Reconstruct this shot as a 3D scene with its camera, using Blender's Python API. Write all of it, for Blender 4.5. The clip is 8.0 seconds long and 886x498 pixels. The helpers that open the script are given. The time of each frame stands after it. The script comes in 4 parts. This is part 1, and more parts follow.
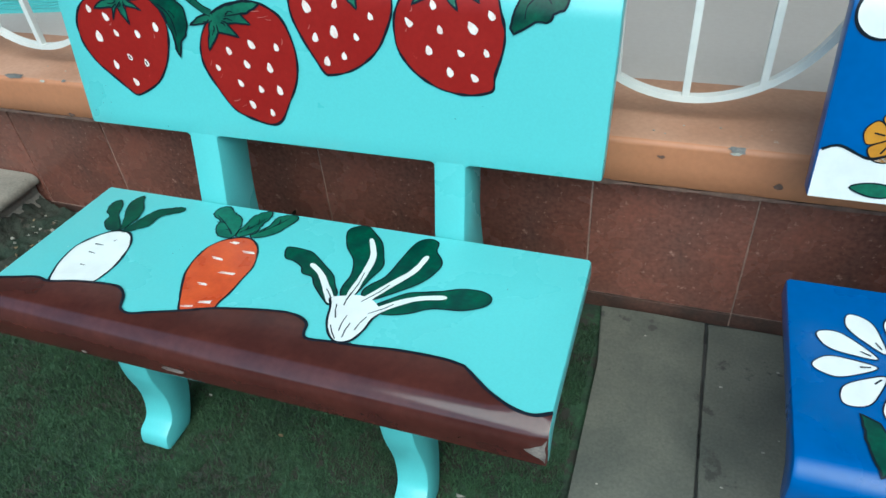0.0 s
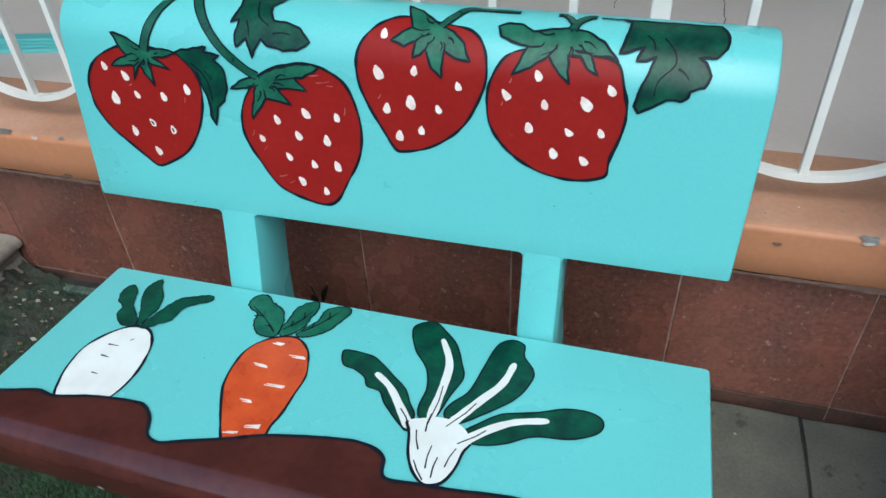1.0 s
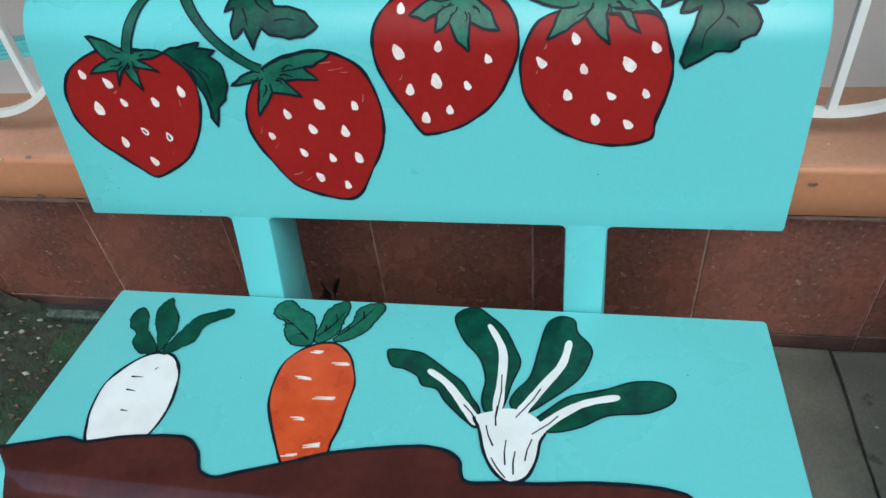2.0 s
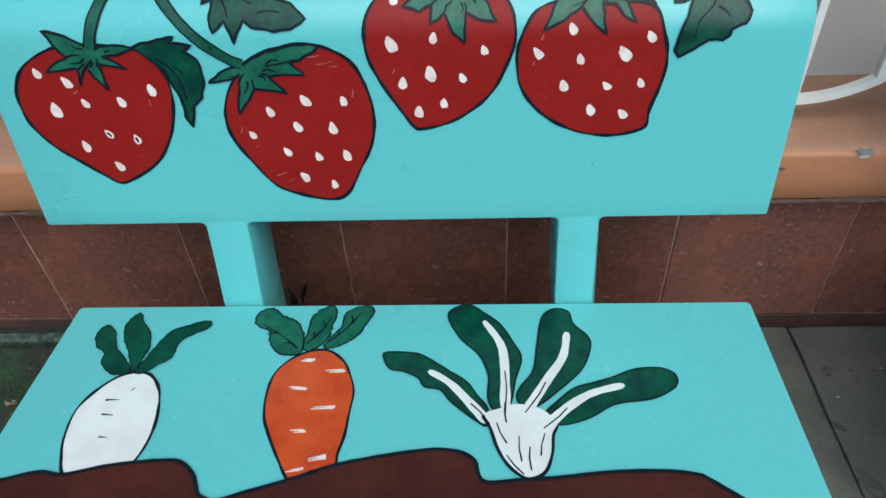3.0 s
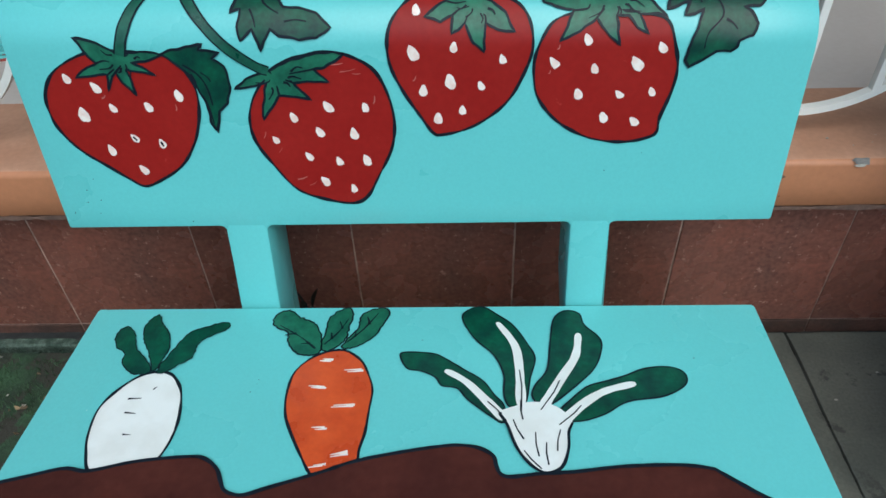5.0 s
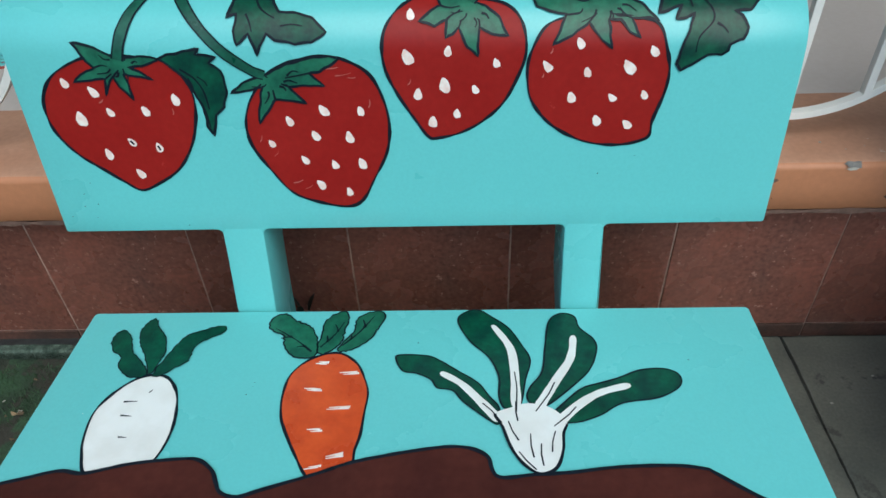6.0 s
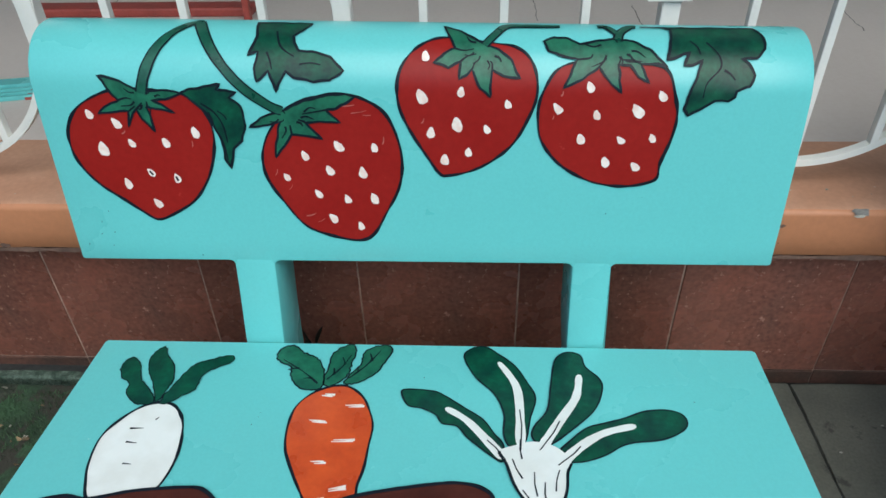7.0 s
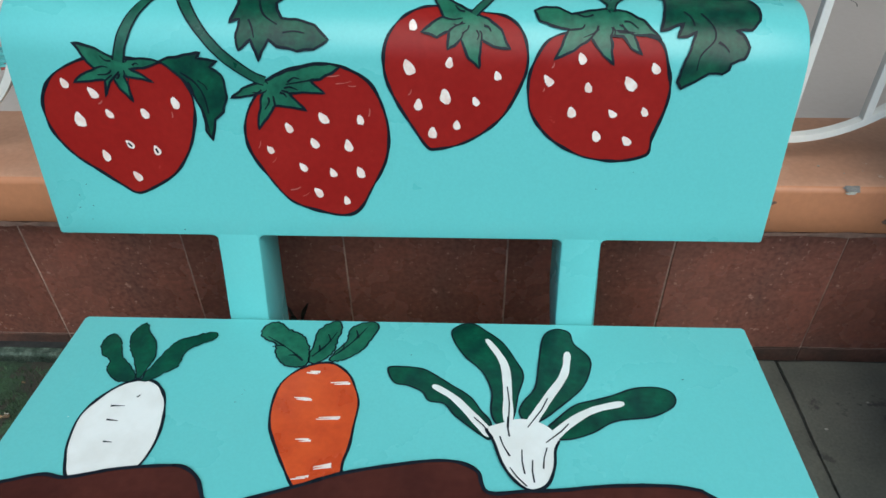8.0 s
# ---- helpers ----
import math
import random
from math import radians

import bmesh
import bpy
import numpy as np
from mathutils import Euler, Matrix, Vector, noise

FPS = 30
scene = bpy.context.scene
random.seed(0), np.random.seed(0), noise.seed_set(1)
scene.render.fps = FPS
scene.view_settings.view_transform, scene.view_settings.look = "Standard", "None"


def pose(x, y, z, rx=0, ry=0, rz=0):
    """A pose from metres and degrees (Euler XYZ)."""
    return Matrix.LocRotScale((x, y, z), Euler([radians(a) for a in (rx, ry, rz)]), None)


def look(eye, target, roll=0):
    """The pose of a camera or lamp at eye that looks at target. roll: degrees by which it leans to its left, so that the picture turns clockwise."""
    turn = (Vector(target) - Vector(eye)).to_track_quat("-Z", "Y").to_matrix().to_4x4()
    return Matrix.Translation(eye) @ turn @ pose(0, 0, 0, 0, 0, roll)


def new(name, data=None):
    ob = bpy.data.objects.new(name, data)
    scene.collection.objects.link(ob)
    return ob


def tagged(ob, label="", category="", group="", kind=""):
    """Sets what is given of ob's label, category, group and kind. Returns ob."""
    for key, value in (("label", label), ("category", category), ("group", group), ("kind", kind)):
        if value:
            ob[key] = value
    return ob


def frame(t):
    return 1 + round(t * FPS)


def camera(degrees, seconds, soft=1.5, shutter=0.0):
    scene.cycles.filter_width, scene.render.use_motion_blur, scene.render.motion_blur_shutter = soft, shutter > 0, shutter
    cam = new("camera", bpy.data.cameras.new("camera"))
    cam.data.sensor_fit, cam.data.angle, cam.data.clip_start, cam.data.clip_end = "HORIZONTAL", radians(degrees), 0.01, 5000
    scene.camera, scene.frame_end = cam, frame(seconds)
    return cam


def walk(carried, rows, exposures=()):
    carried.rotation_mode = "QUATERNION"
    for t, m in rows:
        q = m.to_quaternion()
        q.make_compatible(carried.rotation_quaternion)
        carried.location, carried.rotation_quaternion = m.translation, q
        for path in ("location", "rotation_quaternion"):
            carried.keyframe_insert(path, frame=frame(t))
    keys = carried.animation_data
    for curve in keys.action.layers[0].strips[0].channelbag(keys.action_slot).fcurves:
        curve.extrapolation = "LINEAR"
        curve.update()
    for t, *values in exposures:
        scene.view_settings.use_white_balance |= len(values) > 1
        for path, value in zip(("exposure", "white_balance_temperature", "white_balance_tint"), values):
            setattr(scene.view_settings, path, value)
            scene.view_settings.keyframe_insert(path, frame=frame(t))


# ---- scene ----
cam = camera(65.5, 8.0)
PATH = [
    (0, (0.780, -1.157, 1.402), (0.19, 0.285, 0.149), -5.4),
    (0.2, (0.7, -1.152, 1.381), (0.044, 0.302, 0.174), -5.1),
    (0.5, (0.596, -1.057, 1.374), (0.016, 0.417, 0.152), -4.4),
    (0.8, (0.509, -0.979, 1.400), (-0.018, 0.55, 0.228), -3.5),
    (1, (0.466, -0.962, 1.397), (-0.038, 0.545, 0.183), -3.2),
    (1.2, (0.436, -0.943, 1.404), (-0.054, 0.536, 0.15), -3.7),
    (2.3, (0.246, -0.914, 1.396), (-0.046, 0.557, 0.074), -6.1),
    (2.5, (0.225, -0.915, 1.387), (-0.019, 0.59, 0.094), -3.6),
    (3, (0.147, -0.912, 1.388), (0.035, 0.577, 0.058), -3.6),
    (3.5, (0.107, -0.95, 1.383), (0.059, 0.565, 0.078), -2.3),
    (4, (0.092, -0.963, 1.38), (0.025, 0.559, 0.084), -2.1),
    (4.5, (0.099, -0.957, 1.38), (0.032, 0.578, 0.1), -2.5),
    (4.7, (0.095, -0.955, 1.397), (0.015, 0.564, 0.098), -2.5),
    (5.8, (0.107, -0.959, 1.397), (0.051, 0.566, 0.104), -2.4),
    (6, (0.104, -0.969, 1.391), (0.032, 0.569, 0.115), -2.5),
    (6.2, (0.102, -0.969, 1.397), (0.016, 0.579, 0.134), -2.7),
    (6.5, (0.104, -0.98, 1.395), (0.011, 0.636, 0.22), -1.9),
    (6.8, (0.102, -0.985, 1.395), (0.011, 0.645, 0.238), -1.4),
    (7, (0.105, -0.986, 1.395), (0.007, 0.623, 0.21), -1.5),
    (7.5, (0.11, -0.973, 1.382), (0.033, 0.613, 0.166), -0.6),
    (8, (0.106, -0.97, 1.378), (0.042, 0.6, 0.142), -0.6),
]
EXPOSURES = [
    (0.0, 1.02, 5960, -8), (0.5, 0.99, 6060, -4), (1.0, 0.86, 6220, 1), (2.3, 0.70, 6240, 0),
    (3.0, 0.64, 6220, 0), (4.5, 0.66, 6240, 0), (6.0, 0.66, 6320, 0), (6.5, 0.70, 6440, 0), (7.0, 0.71, 6460, 0), (8.0, 0.66, 6420, 0),
]
walk(cam, [(t, look(eye, target, roll)) for t, eye, target, roll in PATH], EXPOSURES)


# ---------- light ----------
world = bpy.data.worlds.new("overcast_sky")
scene.world = world
world.use_nodes = True
wn = world.node_tree
sky = wn.nodes.new("ShaderNodeTexSky")
sky.sky_type, sky.sun_disc = "NISHITA", False
SUN_UP, SUN_TURN = 52.0, 161.0
sky.sun_elevation, sky.sun_rotation = radians(SUN_UP), radians(SUN_TURN)
sky.air_density, sky.dust_density, sky.ozone_density = 1.0, 1.6, 1.0
wn.links.new(sky.outputs["Color"], wn.nodes["Background"].inputs["Color"])
wn.nodes["Background"].inputs["Strength"].default_value = 0.125
sun_data = bpy.data.lights.new("sun", "SUN")
sun_data.energy, sun_data.angle, sun_data.color = 1.2, radians(60), (0.99, 0.99, 1.0)
sun = new("sun", sun_data)
sun.matrix_world = look((1.5, -4.4, 6.28), (0, 0, 0.4))


# ---------- materials ----------
def material(name, colour, rough=0.5, vary=0.12, scale=12.0, fine=140.0, bump=0.15, depth=0.002, second=None, patch=0.5, coat=0.0, metal=0.0, spots=None, per_piece=0.0, shine=0.5, uneven=0.12):
    """A surface with large stains, fine grain, relief and uneven gloss, in object space."""
    m = bpy.data.materials.new(name)
    m.use_nodes = True
    nt = m.node_tree
    n, l = nt.nodes, nt.links
    bsdf = n["Principled BSDF"]
    tc = n.new("ShaderNodeTexCoord")
    big = n.new("ShaderNodeTexNoise")
    big.inputs["Scale"].default_value, big.inputs["Detail"].default_value = scale, 6.0
    small = n.new("ShaderNodeTexNoise")
    small.inputs["Scale"].default_value, small.inputs["Detail"].default_value = fine, 4.0
    for t in (big, small):
        l.new(tc.outputs["Object"], t.inputs["Vector"])
    ramp = n.new("ShaderNodeValToRGB")
    ramp.color_ramp.elements[0].position, ramp.color_ramp.elements[1].position = 0.5 - 0.25 * patch, 0.5 + 0.25 * patch
    other = second or tuple(c * (1 - 2 * vary) for c in colour)
    ramp.color_ramp.elements[0].color = (*other, 1)
    ramp.color_ramp.elements[1].color = (*colour, 1)
    l.new(big.outputs["Fac"], ramp.inputs["Fac"])
    mix = n.new("ShaderNodeMix")
    mix.data_type, mix.blend_type = "RGBA", "OVERLAY"
    mix.inputs["Factor"].default_value = min(1.0, vary * 2.5)
    l.new(ramp.outputs["Color"], mix.inputs["A"])
    l.new(small.outputs["Fac"], mix.inputs["B"])
    last = mix.outputs["Result"]
    if spots:
        col, amount, size = spots
        vor = n.new("ShaderNodeTexNoise")
        vor.inputs["Scale"].default_value, vor.inputs["Detail"].default_value = size, 8.0
        vor.inputs["Roughness"].default_value = 0.65
        l.new(tc.outputs["Object"], vor.inputs["Vector"])
        cut = n.new("ShaderNodeValToRGB")
        cut.color_ramp.elements[0].position, cut.color_ramp.elements[1].position = 1 - amount, min(1.0, 1.04 - amount)
        l.new(vor.outputs["Fac"], cut.inputs["Fac"])
        over = n.new("ShaderNodeMix")
        over.data_type = "RGBA"
        l.new(cut.outputs["Color"], over.inputs["Factor"])
        l.new(last, over.inputs["A"])
        over.inputs["B"].default_value = (*col, 1)
        last = over.outputs["Result"]
    if per_piece:
        info = n.new("ShaderNodeObjectInfo")
        hsv = n.new("ShaderNodeHueSaturation")
        rng = n.new("ShaderNodeMapRange")
        rng.inputs["To Min"].default_value, rng.inputs["To Max"].default_value = 1 - per_piece, 1 + per_piece
        l.new(info.outputs["Random"], rng.inputs["Value"])
        l.new(rng.outputs["Result"], hsv.inputs["Value"])
        l.new(last, hsv.inputs["Color"])
        last = hsv.outputs["Color"]
    l.new(last, bsdf.inputs["Base Color"])
    gloss = n.new("ShaderNodeMapRange")
    gloss.inputs["To Min"].default_value, gloss.inputs["To Max"].default_value = max(0.03, rough - uneven), min(1.0, rough + uneven)
    l.new(big.outputs["Fac"], gloss.inputs["Value"])
    l.new(gloss.outputs["Result"], bsdf.inputs["Roughness"])
    bsdf.inputs["Metallic"].default_value = metal
    bsdf.inputs["Specular IOR Level"].default_value = shine
    bsdf.inputs["Coat Weight"].default_value = coat
    bsdf.inputs["Coat Roughness"].default_value = 0.2
    bp = n.new("ShaderNodeBump")
    bp.inputs["Strength"].default_value, bp.inputs["Distance"].default_value = bump, depth
    l.new(small.outputs["Fac"], bp.inputs["Height"])
    l.new(bp.outputs["Normal"], bsdf.inputs["Normal"])
    return m


TURQ = material("turquoise_gloss_paint", (0.153, 0.58, 0.572), 0.28, 0.035, 3, 190, 0.05, 0.0004, second=(0.1505, 0.569, 0.561), patch=1.9, uneven=0.03)
BROWN = material("brown_gloss_paint", (0.078, 0.022, 0.017), 0.13, 0.10, 9, 60, 0.06, 0.0005, second=(0.058, 0.017, 0.014), shine=0.58, uneven=0.05)
BLUE = material("blue_gloss_paint", (0.002, 0.108, 0.37), 0.28, 0.05, 5, 50, 0.05, 0.0006)
WHITE = material("white_paint", (0.82, 0.845, 0.82), 0.35, 0.03, 20, 120, 0.08, 0.0006, second=(0.76, 0.775, 0.74))
CREAM = material("cream_seed_paint", (0.88, 0.80, 0.74), 0.4, 0.05, 70, 220, 0.1, 0.0006, second=(0.80, 0.62, 0.55))
BLACK = material("black_outline_paint", (0.010, 0.016, 0.024), 0.32, 0.1, 30, 120, 0.08, 0.0006, shine=0.15)
RED = material("strawberry_red_paint", (0.300, 0.0150, 0.0120), 0.38, 0.06, 11, 90, 0.08, 0.0006, second=(0.255, 0.011, 0.010), patch=1.4, shine=0.16, spots=((0.36, 0.035, 0.028), 0.315, 22))
STEM = material("stem_green_paint", (0.014, 0.105, 0.066), 0.30, 0.16, 30, 110, 0.1, 0.0006, second=(0.008, 0.066, 0.044), shine=0.4)
SCUFF = material("scuffed_red_paint", (0.46, 0.13, 0.105), 0.4, 0.1, 60, 200, 0.1, 0.0006)
GREEN = material("leaf_green_paint", (0.020, 0.150, 0.085), 0.36, 0.16, 30, 110, 0.1, 0.0006, second=(0.011, 0.095, 0.058), shine=0.35)
DEEP = material("deep_green_paint", (0.0045, 0.080, 0.043), 0.34, 0.2, 28, 110, 0.1, 0.0006, second=(0.0025, 0.040, 0.028), shine=0.32)
ORANGE = material("carrot_orange_paint", (0.66, 0.095, 0.024), 0.3, 0.06, 16, 100, 0.08, 0.0006, second=(0.53, 0.065, 0.018), shine=0.4)
YELLOW = material("flower_yellow_paint", (0.62, 0.27, 0.02), 0.4, 0.08, 16, 100, 0.2, 0.001)
TILE = material("polished_terrazzo_tile", (0.235, 0.080, 0.054), 0.27, 0.24, 6, 90, 0.05, 0.0006, second=(0.135, 0.062, 0.047), patch=0.9, spots=((0.34, 0.18, 0.135), 0.375, 60), per_piece=0.12)
BASE = material("dark_mottled_base_tile", (0.120, 0.055, 0.040), 0.35, 0.26, 9, 90, 0.08, 0.0008, second=(0.050, 0.034, 0.028), patch=0.8, spots=((0.26, 0.17, 0.13), 0.33, 50), per_piece=0.12)
DARK_GREY = material("dark_footing_and_joint", (0.040, 0.042, 0.040), 0.30, 0.2, 10, 110, 0.2, 0.0015, second=(0.022, 0.024, 0.024), spots=((0.16, 0.14, 0.12), 0.30, 40))
CRACK = material("crack_in_cement", (0.16, 0.14, 0.125), 0.9, 0.2, 30, 160, 0.3)
GROUT = material("pale_grout", (0.38, 0.245, 0.19), 0.9, 0.2, 20, 200, 0.3)
SILL = material("orange_masonry_paint", (0.53, 0.228, 0.112), 0.5, 0.05, 3, 70, 0.15, 0.0015, second=(0.47, 0.195, 0.095), patch=1.2, spots=((0.58, 0.36, 0.25), 0.30, 14))
SILL_TOP = material("dusty_worn_orange_paint", (0.57, 0.325, 0.22), 0.55, 0.06, 5, 80, 0.15, 0.0015, second=(0.46, 0.235, 0.145), patch=1.0, spots=((0.62, 0.47, 0.37), 0.34, 24))
CEMENT = material("bare_cement", (0.20, 0.19, 0.175), 0.85, 0.2, 12, 120, 0.5, 0.003)
SLAB = material("worn_concrete_slab", (0.158, 0.154, 0.122), 0.6, 0.14, 5, 140, 0.2, 0.002, second=(0.082, 0.086, 0.072), patch=0.9, spots=((0.060, 0.060, 0.050), 0.40, 9), per_piece=0.12)
DIRT = material("dark_mossy_soil", (0.036, 0.038, 0.027), 0.9, 0.3, 9, 120, 0.8, 0.006, second=(0.020, 0.034, 0.020), spots=((0.075, 0.066, 0.05), 0.40, 30))
KERB = material("weathered_step", (0.29, 0.25, 0.20), 0.85, 0.14, 7, 120, 0.4, 0.003, second=(0.24, 0.21, 0.17), spots=((0.10, 0.10, 0.075), 0.40, 16))
BARE = material("bare_render_under_paint", (0.24, 0.205, 0.18), 0.8, 0.25, 40, 200, 0.4, 0.002)
MORTAR = material("ragged_mortar", (0.17, 0.10, 0.075), 0.9, 0.2, 30, 160, 0.4, 0.002)
FLOOR = material("grey_corridor_floor", (0.70, 0.63, 0.585), 0.5, 0.04, 2.5, 60, 0.08, 0.0015, second=(0.62, 0.557, 0.517), patch=1.2)
PLASTER = material("dull_wall_plaster", (0.22, 0.217, 0.21), 0.8, 0.06, 2, 60, 0.3, 0.003)
SOIL = material("dark_turf_base", (0.034, 0.078, 0.036), 0.95, 0.3, 9, 120, 0.6, 0.006, second=(0.020, 0.034, 0.020), spots=((0.036, 0.034, 0.025), 0.50, 7))
TURF = material("dark_turf_blades", (0.054, 0.122, 0.054), 0.7, 0.22, 3, 60, 0.2, second=(0.050, 0.078, 0.043), patch=0.9, shine=0.2)
FRINGE = material("cut_turf_edge", (0.095, 0.135, 0.105), 0.85, 0.4, 45, 160, 0.8, 0.005, second=(0.026, 0.050, 0.034))
METAL = material("white_enamel_on_steel", (0.84, 0.82, 0.77), 0.35, 0.04, 9, 120, 0.08, 0.0006, second=(0.74, 0.74, 0.70), spots=((0.35, 0.30, 0.25), 0.235, 40))
RAIL = material("red_enamel", (0.36, 0.065, 0.05), 0.45, 0.1, 12, 80, 0.1, 0.001)
LEAF = material("dry_leaf", (0.22, 0.15, 0.08), 0.8, 0.2, 30, 150, 0.4, per_piece=0.35)
# near-black colour that stands in for shadow behind the bench
SHADE_LEAF = material("shadow_dark_leaf", (0.045, 0.045, 0.036), 0.45, 0.3, 30, 120, 0.4, 0.001, second=(0.012, 0.014, 0.012))
CRUMB = material("pale_chips", (0.5, 0.47, 0.4), 0.8, 0.2, 30, 150, 0.4)


# ---------- helpers ----------
def as_mesh(name, bm, materials, smooth=None):
    me = bpy.data.meshes.new(name)
    bm.normal_update()
    bm.to_mesh(me)
    bm.free()
    for m in materials if isinstance(materials, (list, tuple)) else [materials]:
        me.materials.append(m)
    if smooth is not None:
        me.polygons.foreach_set("use_smooth", [True] * len(me.polygons))
        if smooth < 180:
            me.set_sharp_from_angle(angle=radians(smooth))
    return me


def part(name, bm, materials, parent=None, label="", smooth=None):
    ob = new(name, as_mesh(name, bm, materials, smooth))
    if parent:
        ob.parent = parent
    if label:
        ob["label"] = label
    return ob


def box(bm, x0, x1, y0, y1, z0, z1, bevel=0.0, segments=2):
    made = bmesh.ops.create_cube(bm, size=1.0)["verts"]
    for v in made:
        v.co = Vector(((x0 + x1) / 2 + v.co.x * (x1 - x0), (y0 + y1) / 2 + v.co.y * (y1 - y0), (z0 + z1) / 2 + v.co.z * (z1 - z0)))
    if bevel:
        edges = list({e for v in made for e in v.link_edges})
        bmesh.ops.bevel(bm, geom=edges, offset=bevel, segments=segments, affect="EDGES", profile=0.5)
    return bm


def extrude_profile(bm, profile, x0, x1, bevel=0.0):
    """A slab with the closed outline (y, z), from x0 to x1."""
    a = [bm.verts.new((x0, y, z)) for y, z in profile]
    b = [bm.verts.new((x1, y, z)) for y, z in profile]
    k = len(profile)
    ends = [bm.faces.new(a), bm.faces.new(b[::-1])]
    for i in range(k):
        bm.faces.new((a[i], b[i], b[(i + 1) % k], a[(i + 1) % k]))
    bmesh.ops.recalc_face_normals(bm, faces=bm.faces)
    if bevel:
        rim = list({e for f in ends for e in f.edges})
        bmesh.ops.bevel(bm, geom=rim, offset=bevel, segments=2, affect="EDGES", profile=0.5)
    return bm


def spline(points, closed=True, steps=6):
    """A smooth curve through a few 2D points."""
    p = [Vector(q) for q in points]
    k, out = len(p), []
    for i in range(k if closed else k - 1):
        a, b, c, d = (p[(i + j) % k] if closed else p[min(max(i + j, 0), k - 1)] for j in (-1, 0, 1, 2))
        for s in range(steps):
            t = s / steps
            out.append(0.5 * (2 * b + (c - a) * t + (2 * a - 5 * b + 4 * c - d) * t * t + (3 * b - a - 3 * c + d) * t ** 3))
    if not closed:
        out.append(p[-1])
    return out


# ---------- ground and wall ----------
GROUND = 0.0
WALL_Y = 0.325
EAVE_Y = -0.30
bm = bmesh.new()
bmesh.ops.create_grid(bm, x_segments=160, y_segments=160, size=1.0)
for v in bm.verts:
    v.co.x *= 60
    v.co.y = v.co.y * 60 - 59.6
    v.co.z = GROUND - 0.004
ground = part("ground", bm, SOIL)
tagged(ground, "dark soil and flattened green turf mat", "ground", kind="structure")

bm = bmesh.new()
box(bm, -8, 8, WALL_Y + 0.0022, WALL_Y + 0.30, -0.1, 0.468)
wall = part("wall_plinth", bm, GROUT)
tagged(wall, "low building plinth clad in brown terrazzo tiles", "wall", kind="structure")
bm = bmesh.new()
rows = []
for i in range(641):
    u = -8.0 + 16.0 * i / 640
    w = noise.noise(Vector((u * 3, 0, 8))) + 0.6 * noise.noise(Vector((u * 14, 0, 5)))
    r = 0.015 + 0.004 * w
    low = 0.466 + 0.0030 * w
    section = [(0.575, 0.466), (0.575, 0.585), (0.42, 0.585), (0.30, 0.5845)]
    section += [(0.262 + r - r * math.sin(k * math.pi / 8), 0.584 - r + r * math.cos(k * math.pi / 8)) for k in range(5)]
    section += [(0.262 + 0.0012 * w, 0.52), (0.262, low + 0.004), (0.266, low), (0.33, 0.466)]
    rows.append([bm.verts.new((u, y, z)) for y, z in section])
k = len(rows[0])
for i in range(640):
    for j in range(k):
        f = bm.faces.new((rows[i][j], rows[i][(j + 1) % k], rows[i + 1][(j + 1) % k], rows[i + 1][j]))
        f.material_index = 1 if j in (1, 2, 3, 4) else 0
bm.faces.new(rows[0])
bm.faces.new(rows[-1][::-1])
bmesh.ops.recalc_face_normals(bm, faces=bm.faces)
sill = part("sill", bm, [SILL, SILL_TOP], smooth=50)
tagged(sill, "orange-painted masonry ledge with chipped edges", "ledge", kind="structure")
bm = bmesh.new()
box(bm, -8, 8, 0.575, 2.31, 0.35, 0.581)
corridor = part("corridor_floor", bm, FLOOR)
tagged(corridor, "smooth grey cement corridor floor with hairline cracks", "floor", kind="structure")
# unseen wall, added; its height limits the sky mirrored in the bench paint
bm = bmesh.new()
box(bm, -8, 8, 2.3, 2.5, 0.3, 4.4)
back = part("wall_unseen_corridor", bm, PLASTER)
tagged(back, "unseen plain dull plastered wall added behind the corridor to bound the reflected sky", "wall", kind="structure")
# unseen cover, added to block overhead sky and sharpen the nose highlight
ceiling = part("ceiling", box(bmesh.new(), -8, 8, EAVE_Y, 2.5, 3.2, 3.32), PLASTER)
tagged(ceiling, "unseen plain plastered ceiling and eave, added to cut off the sky overhead", "ceiling", kind="structure")
# made-up walls out of view: they keep low sky off sides and reflections
for name, x0, x1, y0, y1, high in (("sky_block_front", -9.0, 9.0, -12.2, -12.0, 3.0), ("sky_block_west", -8.2, -8.0, -12.0, 2.5, 4.6), ("sky_block_east", 8.0, 8.2, -12.0, 2.5, 4.6)):
    tagged(part(name, box(bmesh.new(), x0, x1, y0, y1, -0.1, high), PLASTER), "unseen plain dull wall added to block low sky light", "wall", kind="structure")


# ---------- benches ----------
HALF, SEAT_Z = 0.65, 0.43
ARC_R, ARC_Z, ARC_Y = 0.10, 0.94, 0.1025
LEAN_BACK = math.atan2(ARC_Y - 0.048, ARC_Z - 0.60)
STRAIGHT = math.hypot(ARC_Y - 0.048, ARC_Z - 0.60)
ARC_TURN = radians(110)


def back_at(s, off=0.0):
    """The backrest's front at s metres up from its lower edge: (y, z), moved out by off."""
    ny, nz = -math.cos(LEAN_BACK), math.sin(LEAN_BACK)
    if s <= STRAIGHT:
        return 0.048 + math.sin(LEAN_BACK) * s + ny * off, 0.60 + math.cos(LEAN_BACK) * s + nz * off
    a = LEAN_BACK + (s - STRAIGHT) / ARC_R
    cy, cz = ARC_Y + math.cos(LEAN_BACK) * ARC_R, ARC_Z - math.sin(LEAN_BACK) * ARC_R
    return cy - math.cos(a) * (ARC_R + off), cz + math.sin(a) * (ARC_R + off)


NOSE_R, NOSE_Y = 0.05, -0.415


